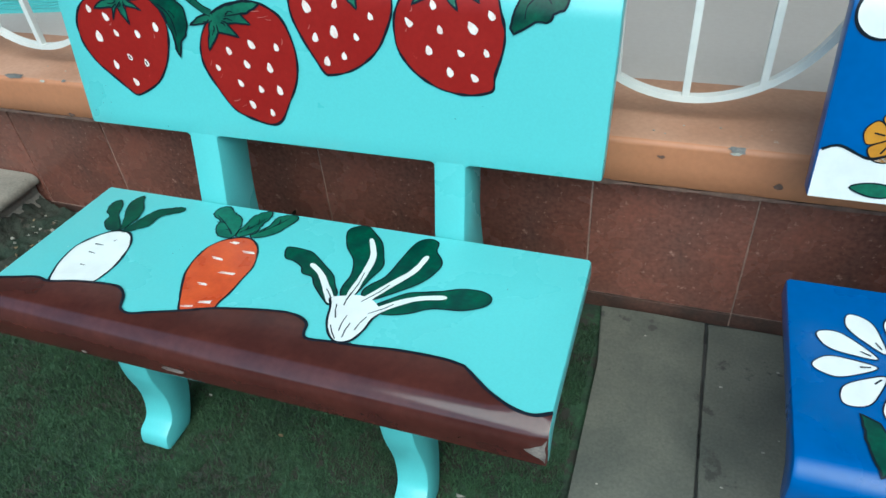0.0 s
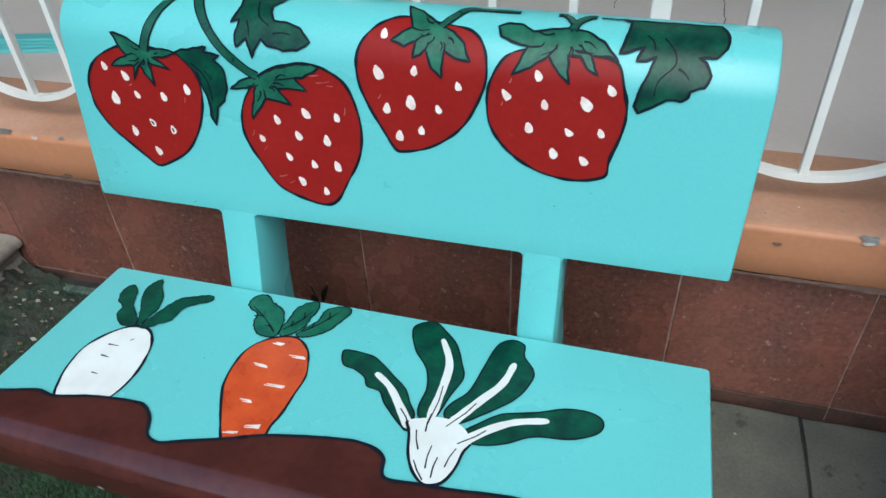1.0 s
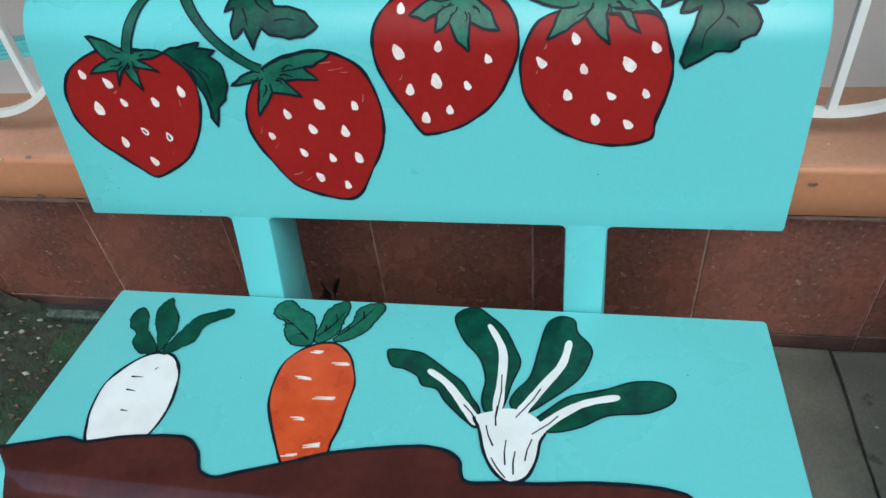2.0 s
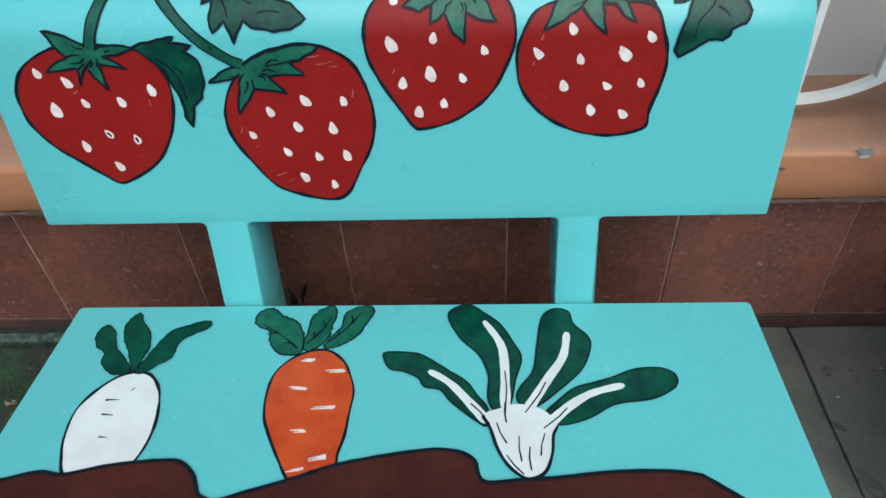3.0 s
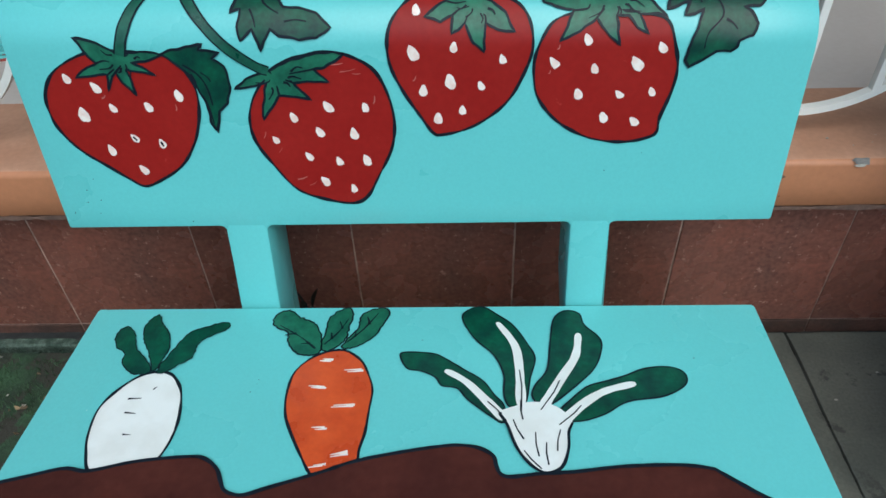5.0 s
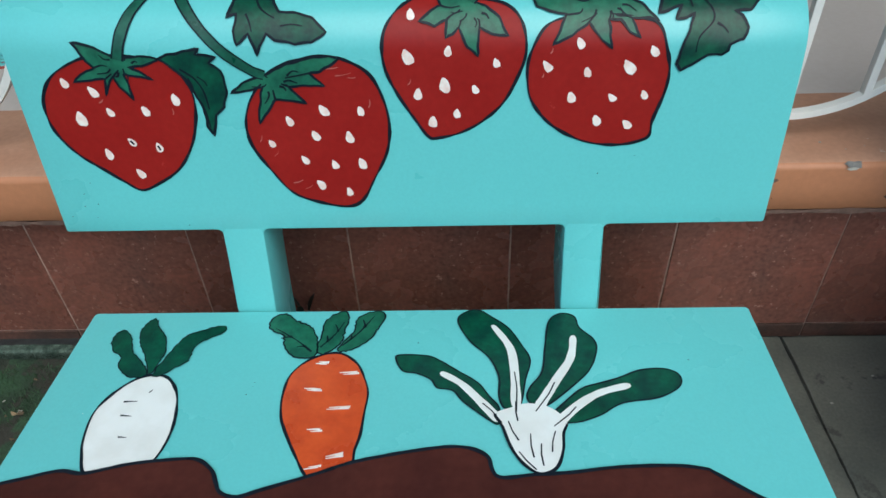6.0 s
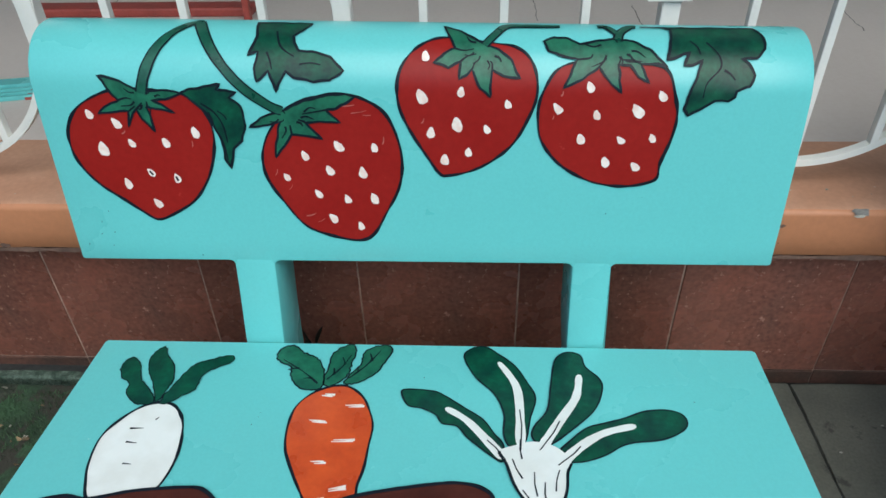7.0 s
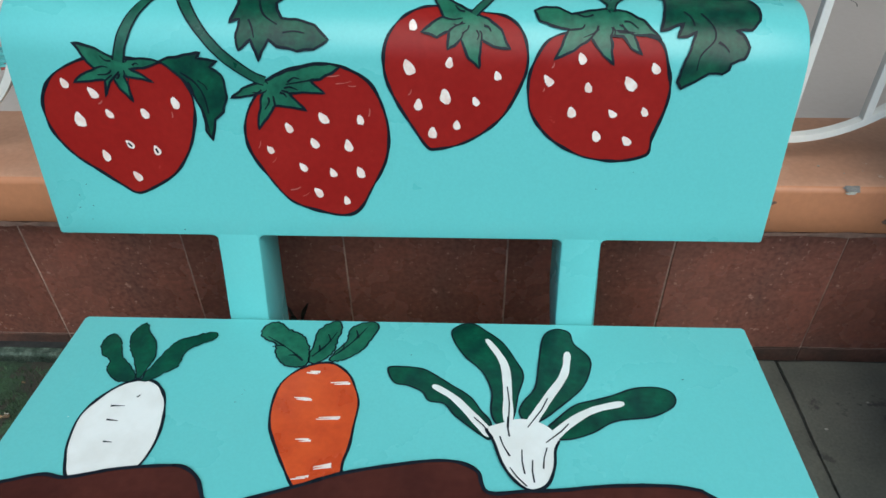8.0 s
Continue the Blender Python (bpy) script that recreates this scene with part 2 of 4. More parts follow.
def seat_at(s, off=0.0):
    """The seat's top at s metres forward of its rear edge, over the rounded nose: (y, z)."""
    if s <= -NOSE_Y:
        return -s, SEAT_Z + off
    a = (s + NOSE_Y) / NOSE_R
    if a <= math.pi / 2:
        return NOSE_Y - math.sin(a) * (NOSE_R + off), SEAT_Z - NOSE_R + math.cos(a) * (NOSE_R + off)
    return NOSE_Y - NOSE_R - off, SEAT_Z - NOSE_R - (a - math.pi / 2) * NOSE_R


def on_back(x, s, off):
    """A place on the backrest; its rolled top sags a little towards one end."""
    y, z = back_at(s, off)
    t = min(1.0, max(0.0, (s - 0.12) / 0.30))
    return Vector((x, y, z - (0.022 + 0.0185 * x) * t * t * (3 - 2 * t)))


def seat_x(x, depth):
    """The seat widens a little towards its front, more at one end."""
    depth = max(0.0, depth)
    return x * (1.0 + 0.010 * depth) - 0.036 * depth * min(1.0, max(0.0, (-x - 0.60) / 0.045))


def on_seat(x, s, off):
    y, z = seat_at(s, off)
    return Vector((seat_x(x, -y), y, z))


S_END = STRAIGHT + ARC_R * ARC_TURN


def bench_seat(wide):
    bm = bmesh.new()
    top = [seat_at(-NOSE_Y * i / 4) for i in range(4)] + [seat_at(-NOSE_Y + NOSE_R * math.pi / 2 * i / 10) for i in range(11)]
    under = [(-0.465, 0.345), (-0.460, 0.333), (-0.449, 0.327), (-0.436, 0.330), (-0.425, 0.345), (-0.405, 0.370), (-0.36, 0.384), (0.0, 0.385)]
    extrude_profile(bm, top + under, -HALF, HALF, 0.009)
    for v in bm.verts:
        v.co.x = seat_x(v.co.x, -v.co.y) if wide else v.co.x * (1 - 0.010 * v.co.y)
    return bm


def bench_back(wide):
    bm = bmesh.new()
    rows = [STRAIGHT * i / 8 for i in range(8)] + [STRAIGHT + ARC_R * ARC_TURN * i / 22 for i in range(23)]
    thick, r = 0.045, 0.036
    fillet, struts = 0.010, ((-0.361, -0.281), (0.284, 0.358))
    cols = [j / 6 for j in range(-6, 7)]
    for a, b in struts:
        for d in (0.0, 0.002, 0.005, 0.010):
            cols += [(a - d) / HALF, (b + d) / HALF]
    cols.sort()

    def drop(x):
        """How far the lower edge reaches down beside the struts: rounded inner corners."""
        d = min(max(a - x, x - b, 0.0) for a, b in struts)
        return fillet - math.sqrt(max(0.0, fillet ** 2 - max(0.0, fillet - d) ** 2))

    grid = []
    for s in rows:
        half = HALF + 0.006 * min(1.0, s / 0.3)
        if s > S_END - r:
            half -= r - math.sqrt(max(0.0, r * r - (s - (S_END - r)) ** 2))
        ends = (half + (0.011 if wide else 0.0), half)
        grid.append([[on_back(c * HALF if abs(c) < 0.99 else c * ends[c > 0], s - (drop(HALF * c) if s == 0 else 0.0), off) for c in cols] for off in (0.0, -thick)])
    last = len(cols) - 1
    vs = [[[bm.verts.new(c) for c in line] for line in pair] for pair in grid]
    for i in range(len(rows) - 1):
        for j in range(last):
            bm.faces.new((vs[i][0][j], vs[i][0][j + 1], vs[i + 1][0][j + 1], vs[i + 1][0][j]))
            bm.faces.new((vs[i][1][j + 1], vs[i][1][j], vs[i + 1][1][j], vs[i + 1][1][j + 1]))
        bm.faces.new((vs[i][0][0], vs[i + 1][0][0], vs[i + 1][1][0], vs[i][1][0]))
        bm.faces.new((vs[i][0][last], vs[i][1][last], vs[i + 1][1][last], vs[i + 1][0][last]))
    for row, flip in ((vs[0], False), (vs[-1], True)):
        for j in range(last):
            bm.faces.new((row[0][j + 1], row[0][j], row[1][j], row[1][j + 1]) if not flip else (row[0][j], row[0][j + 1], row[1][j + 1], row[1][j]))
    bmesh.ops.recalc_face_normals(bm, faces=bm.faces)
    rim = [e for e in bm.edges if len(e.link_faces) == 2 and e.calc_face_angle() > radians(60)]
    bmesh.ops.bevel(bm, geom=rim, offset=0.006, segments=2, affect="EDGES", profile=0.5)
    return bm


def bench_leg(x0, x1, lean=0.0):
    """One cast side frame: a swept front leg with a toe, an arch, a rear leg and the strut that carries the backrest."""
    bm = bmesh.new()
    outline = spline([(-0.36, 0.386), (-0.405, 0.30), (-0.413, 0.22), (-0.400, 0.13), (-0.412, 0.068), (-0.446, 0.045), (-0.456, 0.012), (-0.448, 0.0)], False, 4)
    outline += spline([(-0.372, 0.0), (-0.350, 0.03), (-0.318, 0.12), (-0.325, 0.22), (-0.27, 0.31), (-0.13, 0.345), (-0.02, 0.30), (0.03, 0.18), (0.06, 0.06), (0.09, 0.0)], False, 4)
    outline += spline([(0.19, 0.0), (0.195, 0.03), (0.15, 0.12), (0.125, 0.25), (0.135, 0.40), (0.165, 0.56), (0.185, 0.70)], False, 4)
    outline += [(0.10, 0.70), (0.0545, 0.620), (0.0474, 0.600), (0.0335, 0.530), (0.010, 0.431), (0.003, 0.386)]
    extrude_profile(bm, [tuple(p) for p in outline], x0, x1, 0.006)
    for v in bm.verts:
        v.co.x += lean * max(0.0, 1 - v.co.z / 0.43)
    return bm


def bench(colour, label, nose=None):
    root = new("park_bench")
    tagged(root, label, "bench", group="painted benches along the wall")
    bm = bench_seat(nose is not None)
    for f in bm.faces:
        mid = f.calc_center_median()
        if nose and mid.y < -0.42 and mid.z < 0.375:
            f.material_index = 1
    seat = part("seat", bm, [colour, nose or colour], root, smooth=35)
    rest = part("backrest", bench_back(nose is not None), colour, root, smooth=35)
    for x0, x1, lean in ((-0.361, -0.281, 0.0), (0.284, 0.358, 0.036)):
        part("leg", bench_leg(x0, x1, lean), colour, root, smooth=35)
    return root, seat, rest


green_bench, seat, rest = bench(TURQ, "turquoise concrete bench painted with strawberries, radish, carrot and greens, on turf", BROWN)
blue_bench, blue_seat, blue_rest = bench(BLUE, "blue concrete bench painted with white daisies and clouds, on slabs")
blue_bench.matrix_world = pose(1.682, 0.037, 0.0)


# ---------- painted pictures on the benches ----------
from mathutils.geometry import delaunay_2d_cdt


def rough(points, amount=0.0024, step=0.005):
    """A hand-drawn edge: straight runs cut short and made a little uneven."""
    out = []
    k = len(points)
    for i in range(k):
        a, b = Vector(points[i]), Vector(points[(i + 1) % k])
        n = max(1, int((b - a).length / step))
        for j in range(n):
            p = a.lerp(b, j / n)
            w = noise.noise_vector(Vector((p.x * 60, p.y * 60, 3.1)))
            out.append(p + Vector((w.x, w.y)) * amount)
    return out


def fill(bm, outline, place, off, slot=0, cell=0.014):
    """A skin of paint inside a closed outline, laid on a curved surface."""
    pts = [Vector((p[0], p[1])) for p in outline]
    k = len(pts)
    xs, ys = [p.x for p in pts], [p.y for p in pts]
    inner = []
    for i in range(1, int((max(xs) - min(xs)) / (cell * 3)) + 1):
        for j in range(1, int((max(ys) - min(ys)) / cell) + 1):
            inner.append(Vector((min(xs) + i * cell * 3, min(ys) + j * cell)))
    co, _, faces, *_ = delaunay_2d_cdt(pts + inner, [(i, (i + 1) % k) for i in range(k)], [], 1, 1e-6)
    vs = [bm.verts.new(place(p.x, p.y, off)) for p in co]
    for f in faces:
        face = bm.faces.new([vs[i] for i in f])
        face.material_index = slot
    loose = [v for v in vs if not v.link_faces]
    bmesh.ops.delete(bm, geom=loose, context="VERTS")


def stroke(bm, line, place, width, off, slot=0, closed=False, uneven=0.35, taper=None, cap=False):
    """A brush stroke along a line; taper gives its widths at start and end as shares."""
    p = [Vector((q[0], q[1])) for q in line]
    k = len(p)
    rows = []
    for i in range(k):
        a, b = (p[i - 1] if closed or i else p[0]), (p[(i + 1) % k] if closed or i < k - 1 else p[-1])
        d = b - a
        if d.length < 1e-7:
            d = Vector((1, 0))
        d.normalize()
        n = Vector((-d.y, d.x))
        share = 1.0
        if taper:
            share = taper[0] + (taper[1] - taper[0]) * i / (k - 1)
        if cap and not closed:
            share *= (0.45, 0.85, 1.0)[min(i, k - 1 - i, 2)]
        w = 0.5 * width * share * (1 + uneven * noise.noise(Vector((p[i].x * 45, p[i].y * 45, 7.7))))
        rows.append([bm.verts.new(place(q.x, q.y, off)) for q in (p[i] + n * w, p[i], p[i] - n * w)])
    for i in range(k if closed else k - 1):
        a, b = rows[i], rows[(i + 1) % k]
        for j in (0, 1):
            bm.faces.new((a[j], a[j + 1], b[j + 1], b[j])).material_index = slot


def facing(bm, toward):
    """Turns the skin's faces to the side that is seen."""
    bm.normal_update()
    for f in bm.faces:
        if f.normal.dot(toward) < 0:
            f.normal_flip()
    return bm


FRONT = Vector((0, -0.6, 0.8))
SKIN, LINE, DOT = 0.0010, 0.0018, 0.0022


def picture(name, parent, bm, materials, label=""):
    return part(name, facing(bm, FRONT), materials, parent, label, smooth=180)


def seed(bm, x, s, place, turn, size=1.0, split=False):
    drop = []
    for i in range(14):
        a = 2 * math.pi * i / 14
        r = 1 + 0.22 * noise.noise(Vector((x * 90, s * 90, i * 0.7)))
        u, v = 0.0068 * size * math.cos(a) * r * (1 - 0.35 * math.sin(a)), 0.0112 * size * math.sin(a) * r
        drop.append(Vector((x + u * math.cos(turn) - v * math.sin(turn), s + u * math.sin(turn) + v * math.cos(turn))))
    fill(bm, drop, place, DOT, 0, 0.02)
    if split:
        d = Vector((-math.sin(turn), math.cos(turn))) * 0.006
        c = Vector((x, s))
        stroke(bm, [c - d, c, c + d * 0.6], place, 0.0035, DOT + 0.0006, 1, uneven=0.2)


def strawberry(outline, seeds, slant, big=(), split=()):
    bm = bmesh.new()
    edge = spline(outline, True, 5)
    fill(bm, edge, on_back, SKIN, 0)
    stroke(bm, edge, on_back, 0.0050, LINE, 1, True, uneven=0.8)
    for i, (x, s) in enumerate(seeds):
        turn = slant + 0.25 * math.sin(i * 2.3)
        drop = bmesh.new()
        seed(drop, x, s, on_back, turn, 1.3 if i in big else 0.92 + 0.12 * math.sin(i * 1.7), i in split)
        picture("painted_seed", rest, drop, [CREAM, BLACK])
    return picture("painted_strawberry", rest, bm, [RED, BLACK], "red painted strawberry with dark outline")


def leaf(name, outline, place, parent, colour, veins=(), label="", line=0.0036, smooth_steps=0, ragged=0.0):
    bm = bmesh.new()
    edge = spline(outline, True, smooth_steps) if smooth_steps else rough(outline)
    if ragged:
        edge = [q + Vector((noise.noise(Vector((q.x * 170, q.y * 170, 1.0))), noise.noise(Vector((q.x * 170, q.y * 170, 6.0))))) * ragged for q in edge]
    fill(bm, edge, place, LINE + 0.0003, 0)
    stroke(bm, edge, place, line, LINE + 0.0009, 1, True)
    for v in veins:
        stroke(bm, spline(v, False, 6), place, 0.0036, LINE + 0.0010, 1, uneven=0.7, taper=(1.0, 0.5))
    bmesh.ops.remove_doubles(bm, verts=bm.verts[:], dist=0.00005)
    return picture(name, parent, bm, [colour, BLACK], label)


def branched(vein, reach=0.022):
    """A main vein with short side veins that spring from it in turn."""
    path = spline(vein, False, 4)
    lines = [vein]
    for i in range(2, len(path) - 1, 3):
        d = (path[i + 1] - path[i - 1]).normalized()
        for side in (1, -1):
            n = Vector((-d.y, d.x)) * side
            r = reach * (0.7 + 0.5 * math.sin(i * 1.9 + side))
            lines.append([path[i], path[i] + (d * 0.8 + n * 0.4) * r * 0.5, path[i] + (d + n * 0.9) * r])
    return lines


def calyx(outline, centre, tips):
    """A strawberry cap: a dark line runs in from each notch, a short dash along each lobe."""
    c = Vector(centre)
    p = [Vector(q) for q in outline]
    far = [(q - c).length for q in p]
    k = len(p)
    veins = []
    for i in range(k):
        if far[i] < far[i - 1] and far[i] < far[(i + 1) % k] and far[i] > 0.012:
            d = c - p[i]
            side = Vector((-d.y, d.x)) * 0.07 * math.sin(i * 2.1)
            veins.append([p[i], p[i] + d * 0.28 + side, p[i] + d * (0.50 + 0.12 * math.sin(i * 1.3))])
    for i in tips:
        d = p[i] - c
        veins.append([c + d * 0.24, c + d * 0.34 + Vector((-d.y, d.x)) * 0.04, c + d * (0.46 + 0.06 * math.sin(i))])
    return leaf("painted_calyx", outline, on_back, rest, GREEN, veins, "green painted strawberry cap", 0.0044)


def stem(line, width, taper=(1.0, 1.0)):
    bm = bmesh.new()
    path = spline(line, False, 8)
    stroke(bm, path, on_back, width + 0.006, LINE + 0.0005, 1, uneven=0.15, taper=taper)
    stroke(bm, path, on_back, width, LINE + 0.0012, 0, uneven=0.2, taper=taper)
    return picture("painted_stem", rest, bm, [STEM, BLACK], "green painted stem")


BERRY_A = [(-0.514, 0.344), (-0.557, 0.330), (-0.595, 0.306), (-0.617, 0.272), (-0.622, 0.237), (-0.614, 0.200), (-0.587, 0.160), (-0.547, 0.128), (-0.515, 0.103), (-0.491, 0.088), (-0.461, 0.098), (-0.415, 0.126), (-0.385, 0.165), (-0.368, 0.205), (-0.359, 0.250), (-0.362, 0.288), (-0.377, 0.315), (-0.400, 0.334), (-0.436, 0.341), (-0.475, 0.344)]
SEEDS_A = [(-0.574, 0.296), (-0.529, 0.279), (-0.563, 0.229), (-0.509, 0.241), (-0.447, 0.242), (-0.391, 0.263), (-0.485, 0.183), (-0.439, 0.172), (-0.532, 0.160), (-0.484, 0.121)]
CALYX_A = [(-0.544, 0.366), (-0.506, 0.358), (-0.479, 0.340), (-0.458, 0.340), (-0.426, 0.343), (-0.401, 0.337), (-0.434, 0.325), (-0.457, 0.323), (-0.441, 0.315), (-0.420, 0.301), (-0.452, 0.308), (-0.468, 0.310), (-0.464, 0.291), (-0.461, 0.265), (-0.481, 0.288), (-0.487, 0.306), (-0.494, 0.299), (-0.508, 0.274), (-0.502, 0.302), (-0.518, 0.302), (-0.557, 0.297), (-0.541, 0.312), (-0.516, 0.323), (-0.526, 0.335), (-0.534, 0.351)]
LEAF_A = [(-0.405, 0.338), (-0.381, 0.346), (-0.334, 0.354), (-0.342, 0.345), (-0.307, 0.340), (-0.321, 0.330), (-0.303, 0.316), (-0.299, 0.278), (-0.309, 0.248), (-0.325, 0.233), (-0.335, 0.192), (-0.344, 0.211), (-0.344, 0.244), (-0.352, 0.267), (-0.360, 0.292), (-0.377, 0.315)]
VEINS_A = [[(-0.372, 0.319), (-0.351, 0.302), (-0.339, 0.278), (-0.335, 0.244)], [(-0.362, 0.302), (-0.357, 0.290), (-0.354, 0.274)], [(-0.349, 0.263), (-0.342, 0.238), (-0.339, 0.209)], [(-0.345, 0.305), (-0.335, 0.297), (-0.331, 0.288)]]
STEM_A = [(-0.473, 0.336), (-0.464, 0.366), (-0.452, 0.395), (-0.438, 0.421), (-0.415, 0.452), (-0.385, 0.480), (-0.376, 0.480)]
STEM_B = [(-0.381, 0.480), (-0.356, 0.427), (-0.329, 0.386), (-0.294, 0.347), (-0.254, 0.316), (-0.232, 0.306)]
LEAF_B = [(-0.277, 0.480), (-0.271, 0.439), (-0.283, 0.404), (-0.266, 0.410), (-0.273, 0.381), (-0.270, 0.359), (-0.248, 0.377), (-0.241, 0.357), (-0.237, 0.341), (-0.232, 0.357), (-0.219, 0.377), (-0.206, 0.366), (-0.172, 0.361), (-0.147, 0.363), (-0.132, 0.372), (-0.122, 0.379), (-0.131, 0.389), (-0.144, 0.402), (-0.166, 0.410), (-0.196, 0.413), (-0.206, 0.428), (-0.210, 0.442), (-0.195, 0.454), (-0.184, 0.476), (-0.184, 0.480)]
VEINS_B = [[(-0.239, 0.453), (-0.229, 0.420), (-0.205, 0.402)], [(-0.196, 0.389), (-0.178, 0.392), (-0.160, 0.389)], [(-0.252, 0.410), (-0.246, 0.395), (-0.243, 0.380)]]
BERRY_B = [(-0.225, 0.311), (-0.179, 0.332), (-0.128, 0.340), (-0.088, 0.329), (-0.055, 0.304), (-0.035, 0.256), (-0.028, 0.204), (-0.036, 0.153), (-0.062, 0.102), (-0.085, 0.062), (-0.113, 0.048), (-0.160, 0.056), (-0.211, 0.077), (-0.247, 0.125), (-0.272, 0.171), (-0.277, 0.211), (-0.268, 0.248), (-0.251, 0.278)]
SEEDS_B = [(-0.200, 0.218), (-0.139, 0.238), (-0.076, 0.236), (-0.237, 0.175), (-0.158, 0.189), (-0.099, 0.185), (-0.182, 0.142), (-0.130, 0.132), (-0.081, 0.133), (-0.159, 0.093), (-0.109, 0.078)]
CALYX_B = [(-0.231, 0.307), (-0.195, 0.324), (-0.155, 0.336), (-0.121, 0.340), (-0.105, 0.333), (-0.137, 0.313), (-0.157, 0.309), (-0.133, 0.286), (-0.169, 0.286), (-0.194, 0.286), (-0.167, 0.252), (-0.211, 0.261), (-0.219, 0.261), (-0.233, 0.239), (-0.252, 0.214), (-0.248, 0.245), (-0.243, 0.267), (-0.238, 0.285), (-0.259, 0.280), (-0.293, 0.273), (-0.272, 0.292), (-0.248, 0.301)]
BERRY_C = [(0.065, 0.444), (0.032, 0.441), (-0.001, 0.420), (-0.024, 0.388), (-0.032, 0.353), (-0.028, 0.311), (-0.009, 0.264), (0.019, 0.214), (0.038, 0.184), (0.053, 0.180), (0.094, 0.190), (0.133, 0.213), (0.167, 0.248), (0.190, 0.296), (0.203, 0.339), (0.201, 0.379), (0.188, 0.409), (0.165, 0.427), (0.132, 0.433), (0.094, 0.439)]
SEEDS_C = [(0.016, 0.407), (0.009, 0.336), (0.076, 0.346), (0.155, 0.324), (0.069, 0.284), (0.024, 0.267), (0.120, 0.275), (0.089, 0.228), (0.047, 0.213)]
CALYX_C = [(0.046, 0.474), (0.075, 0.459), (0.103, 0.437), (0.118, 0.428), (0.139, 0.421), (0.160, 0.401), (0.174, 0.371), (0.146, 0.373), (0.128, 0.385), (0.126, 0.369), (0.124, 0.337), (0.108, 0.354), (0.098, 0.374), (0.094, 0.384), (0.085, 0.374), (0.073, 0.369), (0.075, 0.398), (0.056, 0.388), (0.031, 0.395), (0.047, 0.411), (0.066, 0.421), (0.058, 0.442)]
STEM_C = [(0.115, 0.428), (0.134, 0.453), (0.152, 0.477), (0.181, 0.480), (0.219, 0.480), (0.243, 0.480)]
BERRY_D = [(0.239, 0.389), (0.221, 0.365), (0.208, 0.329), (0.207, 0.290), (0.215, 0.250), (0.246, 0.206), (0.292, 0.175), (0.332, 0.163), (0.372, 0.161), (0.406, 0.169), (0.419, 0.180), (0.421, 0.209), (0.435, 0.262), (0.439, 0.308), (0.430, 0.351), (0.418, 0.386), (0.392, 0.398), (0.327, 0.405), (0.272, 0.401)]
SEEDS_D = [(0.291, 0.358), (0.239, 0.317), (0.305, 0.306), (0.373, 0.314), (0.411, 0.343), (0.281, 0.257), (0.349, 0.255), (0.402, 0.260), (0.326, 0.210), (0.378, 0.201)]
CALYX_D = [(0.214, 0.437), (0.231, 0.446), (0.255, 0.446), (0.273, 0.433), (0.301, 0.440), (0.334, 0.444), (0.362, 0.441), (0.388, 0.423), (0.419, 0.390), (0.401, 0.398), (0.373, 0.398), (0.386, 0.366), (0.369, 0.376), (0.355, 0.395), (0.336, 0.395), (0.338, 0.371), (0.342, 0.348), (0.323, 0.365), (0.304, 0.392), (0.290, 0.382), (0.276, 0.370), (0.247, 0.355), (0.258, 0.380), (0.267, 0.404), (0.239, 0.412), (0.221, 0.420)]
STEM_D = [(0.307, 0.480), (0.320, 0.480), (0.336, 0.458)]
STEM_E = [(0.336, 0.441), (0.343, 0.461), (0.361, 0.480), (0.371, 0.480)]
LEAF_D = [(0.378, 0.480), (0.411, 0.480), (0.428, 0.473), (0.423, 0.432), (0.417, 0.406), (0.438, 0.413), (0.453, 0.419), (0.443, 0.395), (0.458, 0.397), (0.473, 0.406), (0.465, 0.381), (0.452, 0.341), (0.449, 0.319), (0.456, 0.306), (0.480, 0.324), (0.497, 0.337), (0.520, 0.335), (0.529, 0.343), (0.531, 0.354), (0.551, 0.362), (0.558, 0.382), (0.548, 0.401), (0.535, 0.409), (0.562, 0.411), (0.576, 0.427), (0.578, 0.452), (0.567, 0.480), (0.543, 0.480), (0.449, 0.480)]
VEINS_D = [[(0.482, 0.439), (0.500, 0.415), (0.502, 0.393), (0.481, 0.367), (0.477, 0.341)], [(0.508, 0.389), (0.518, 0.383), (0.526, 0.373)], [(0.455, 0.442), (0.466, 0.430), (0.470, 0.416)]]

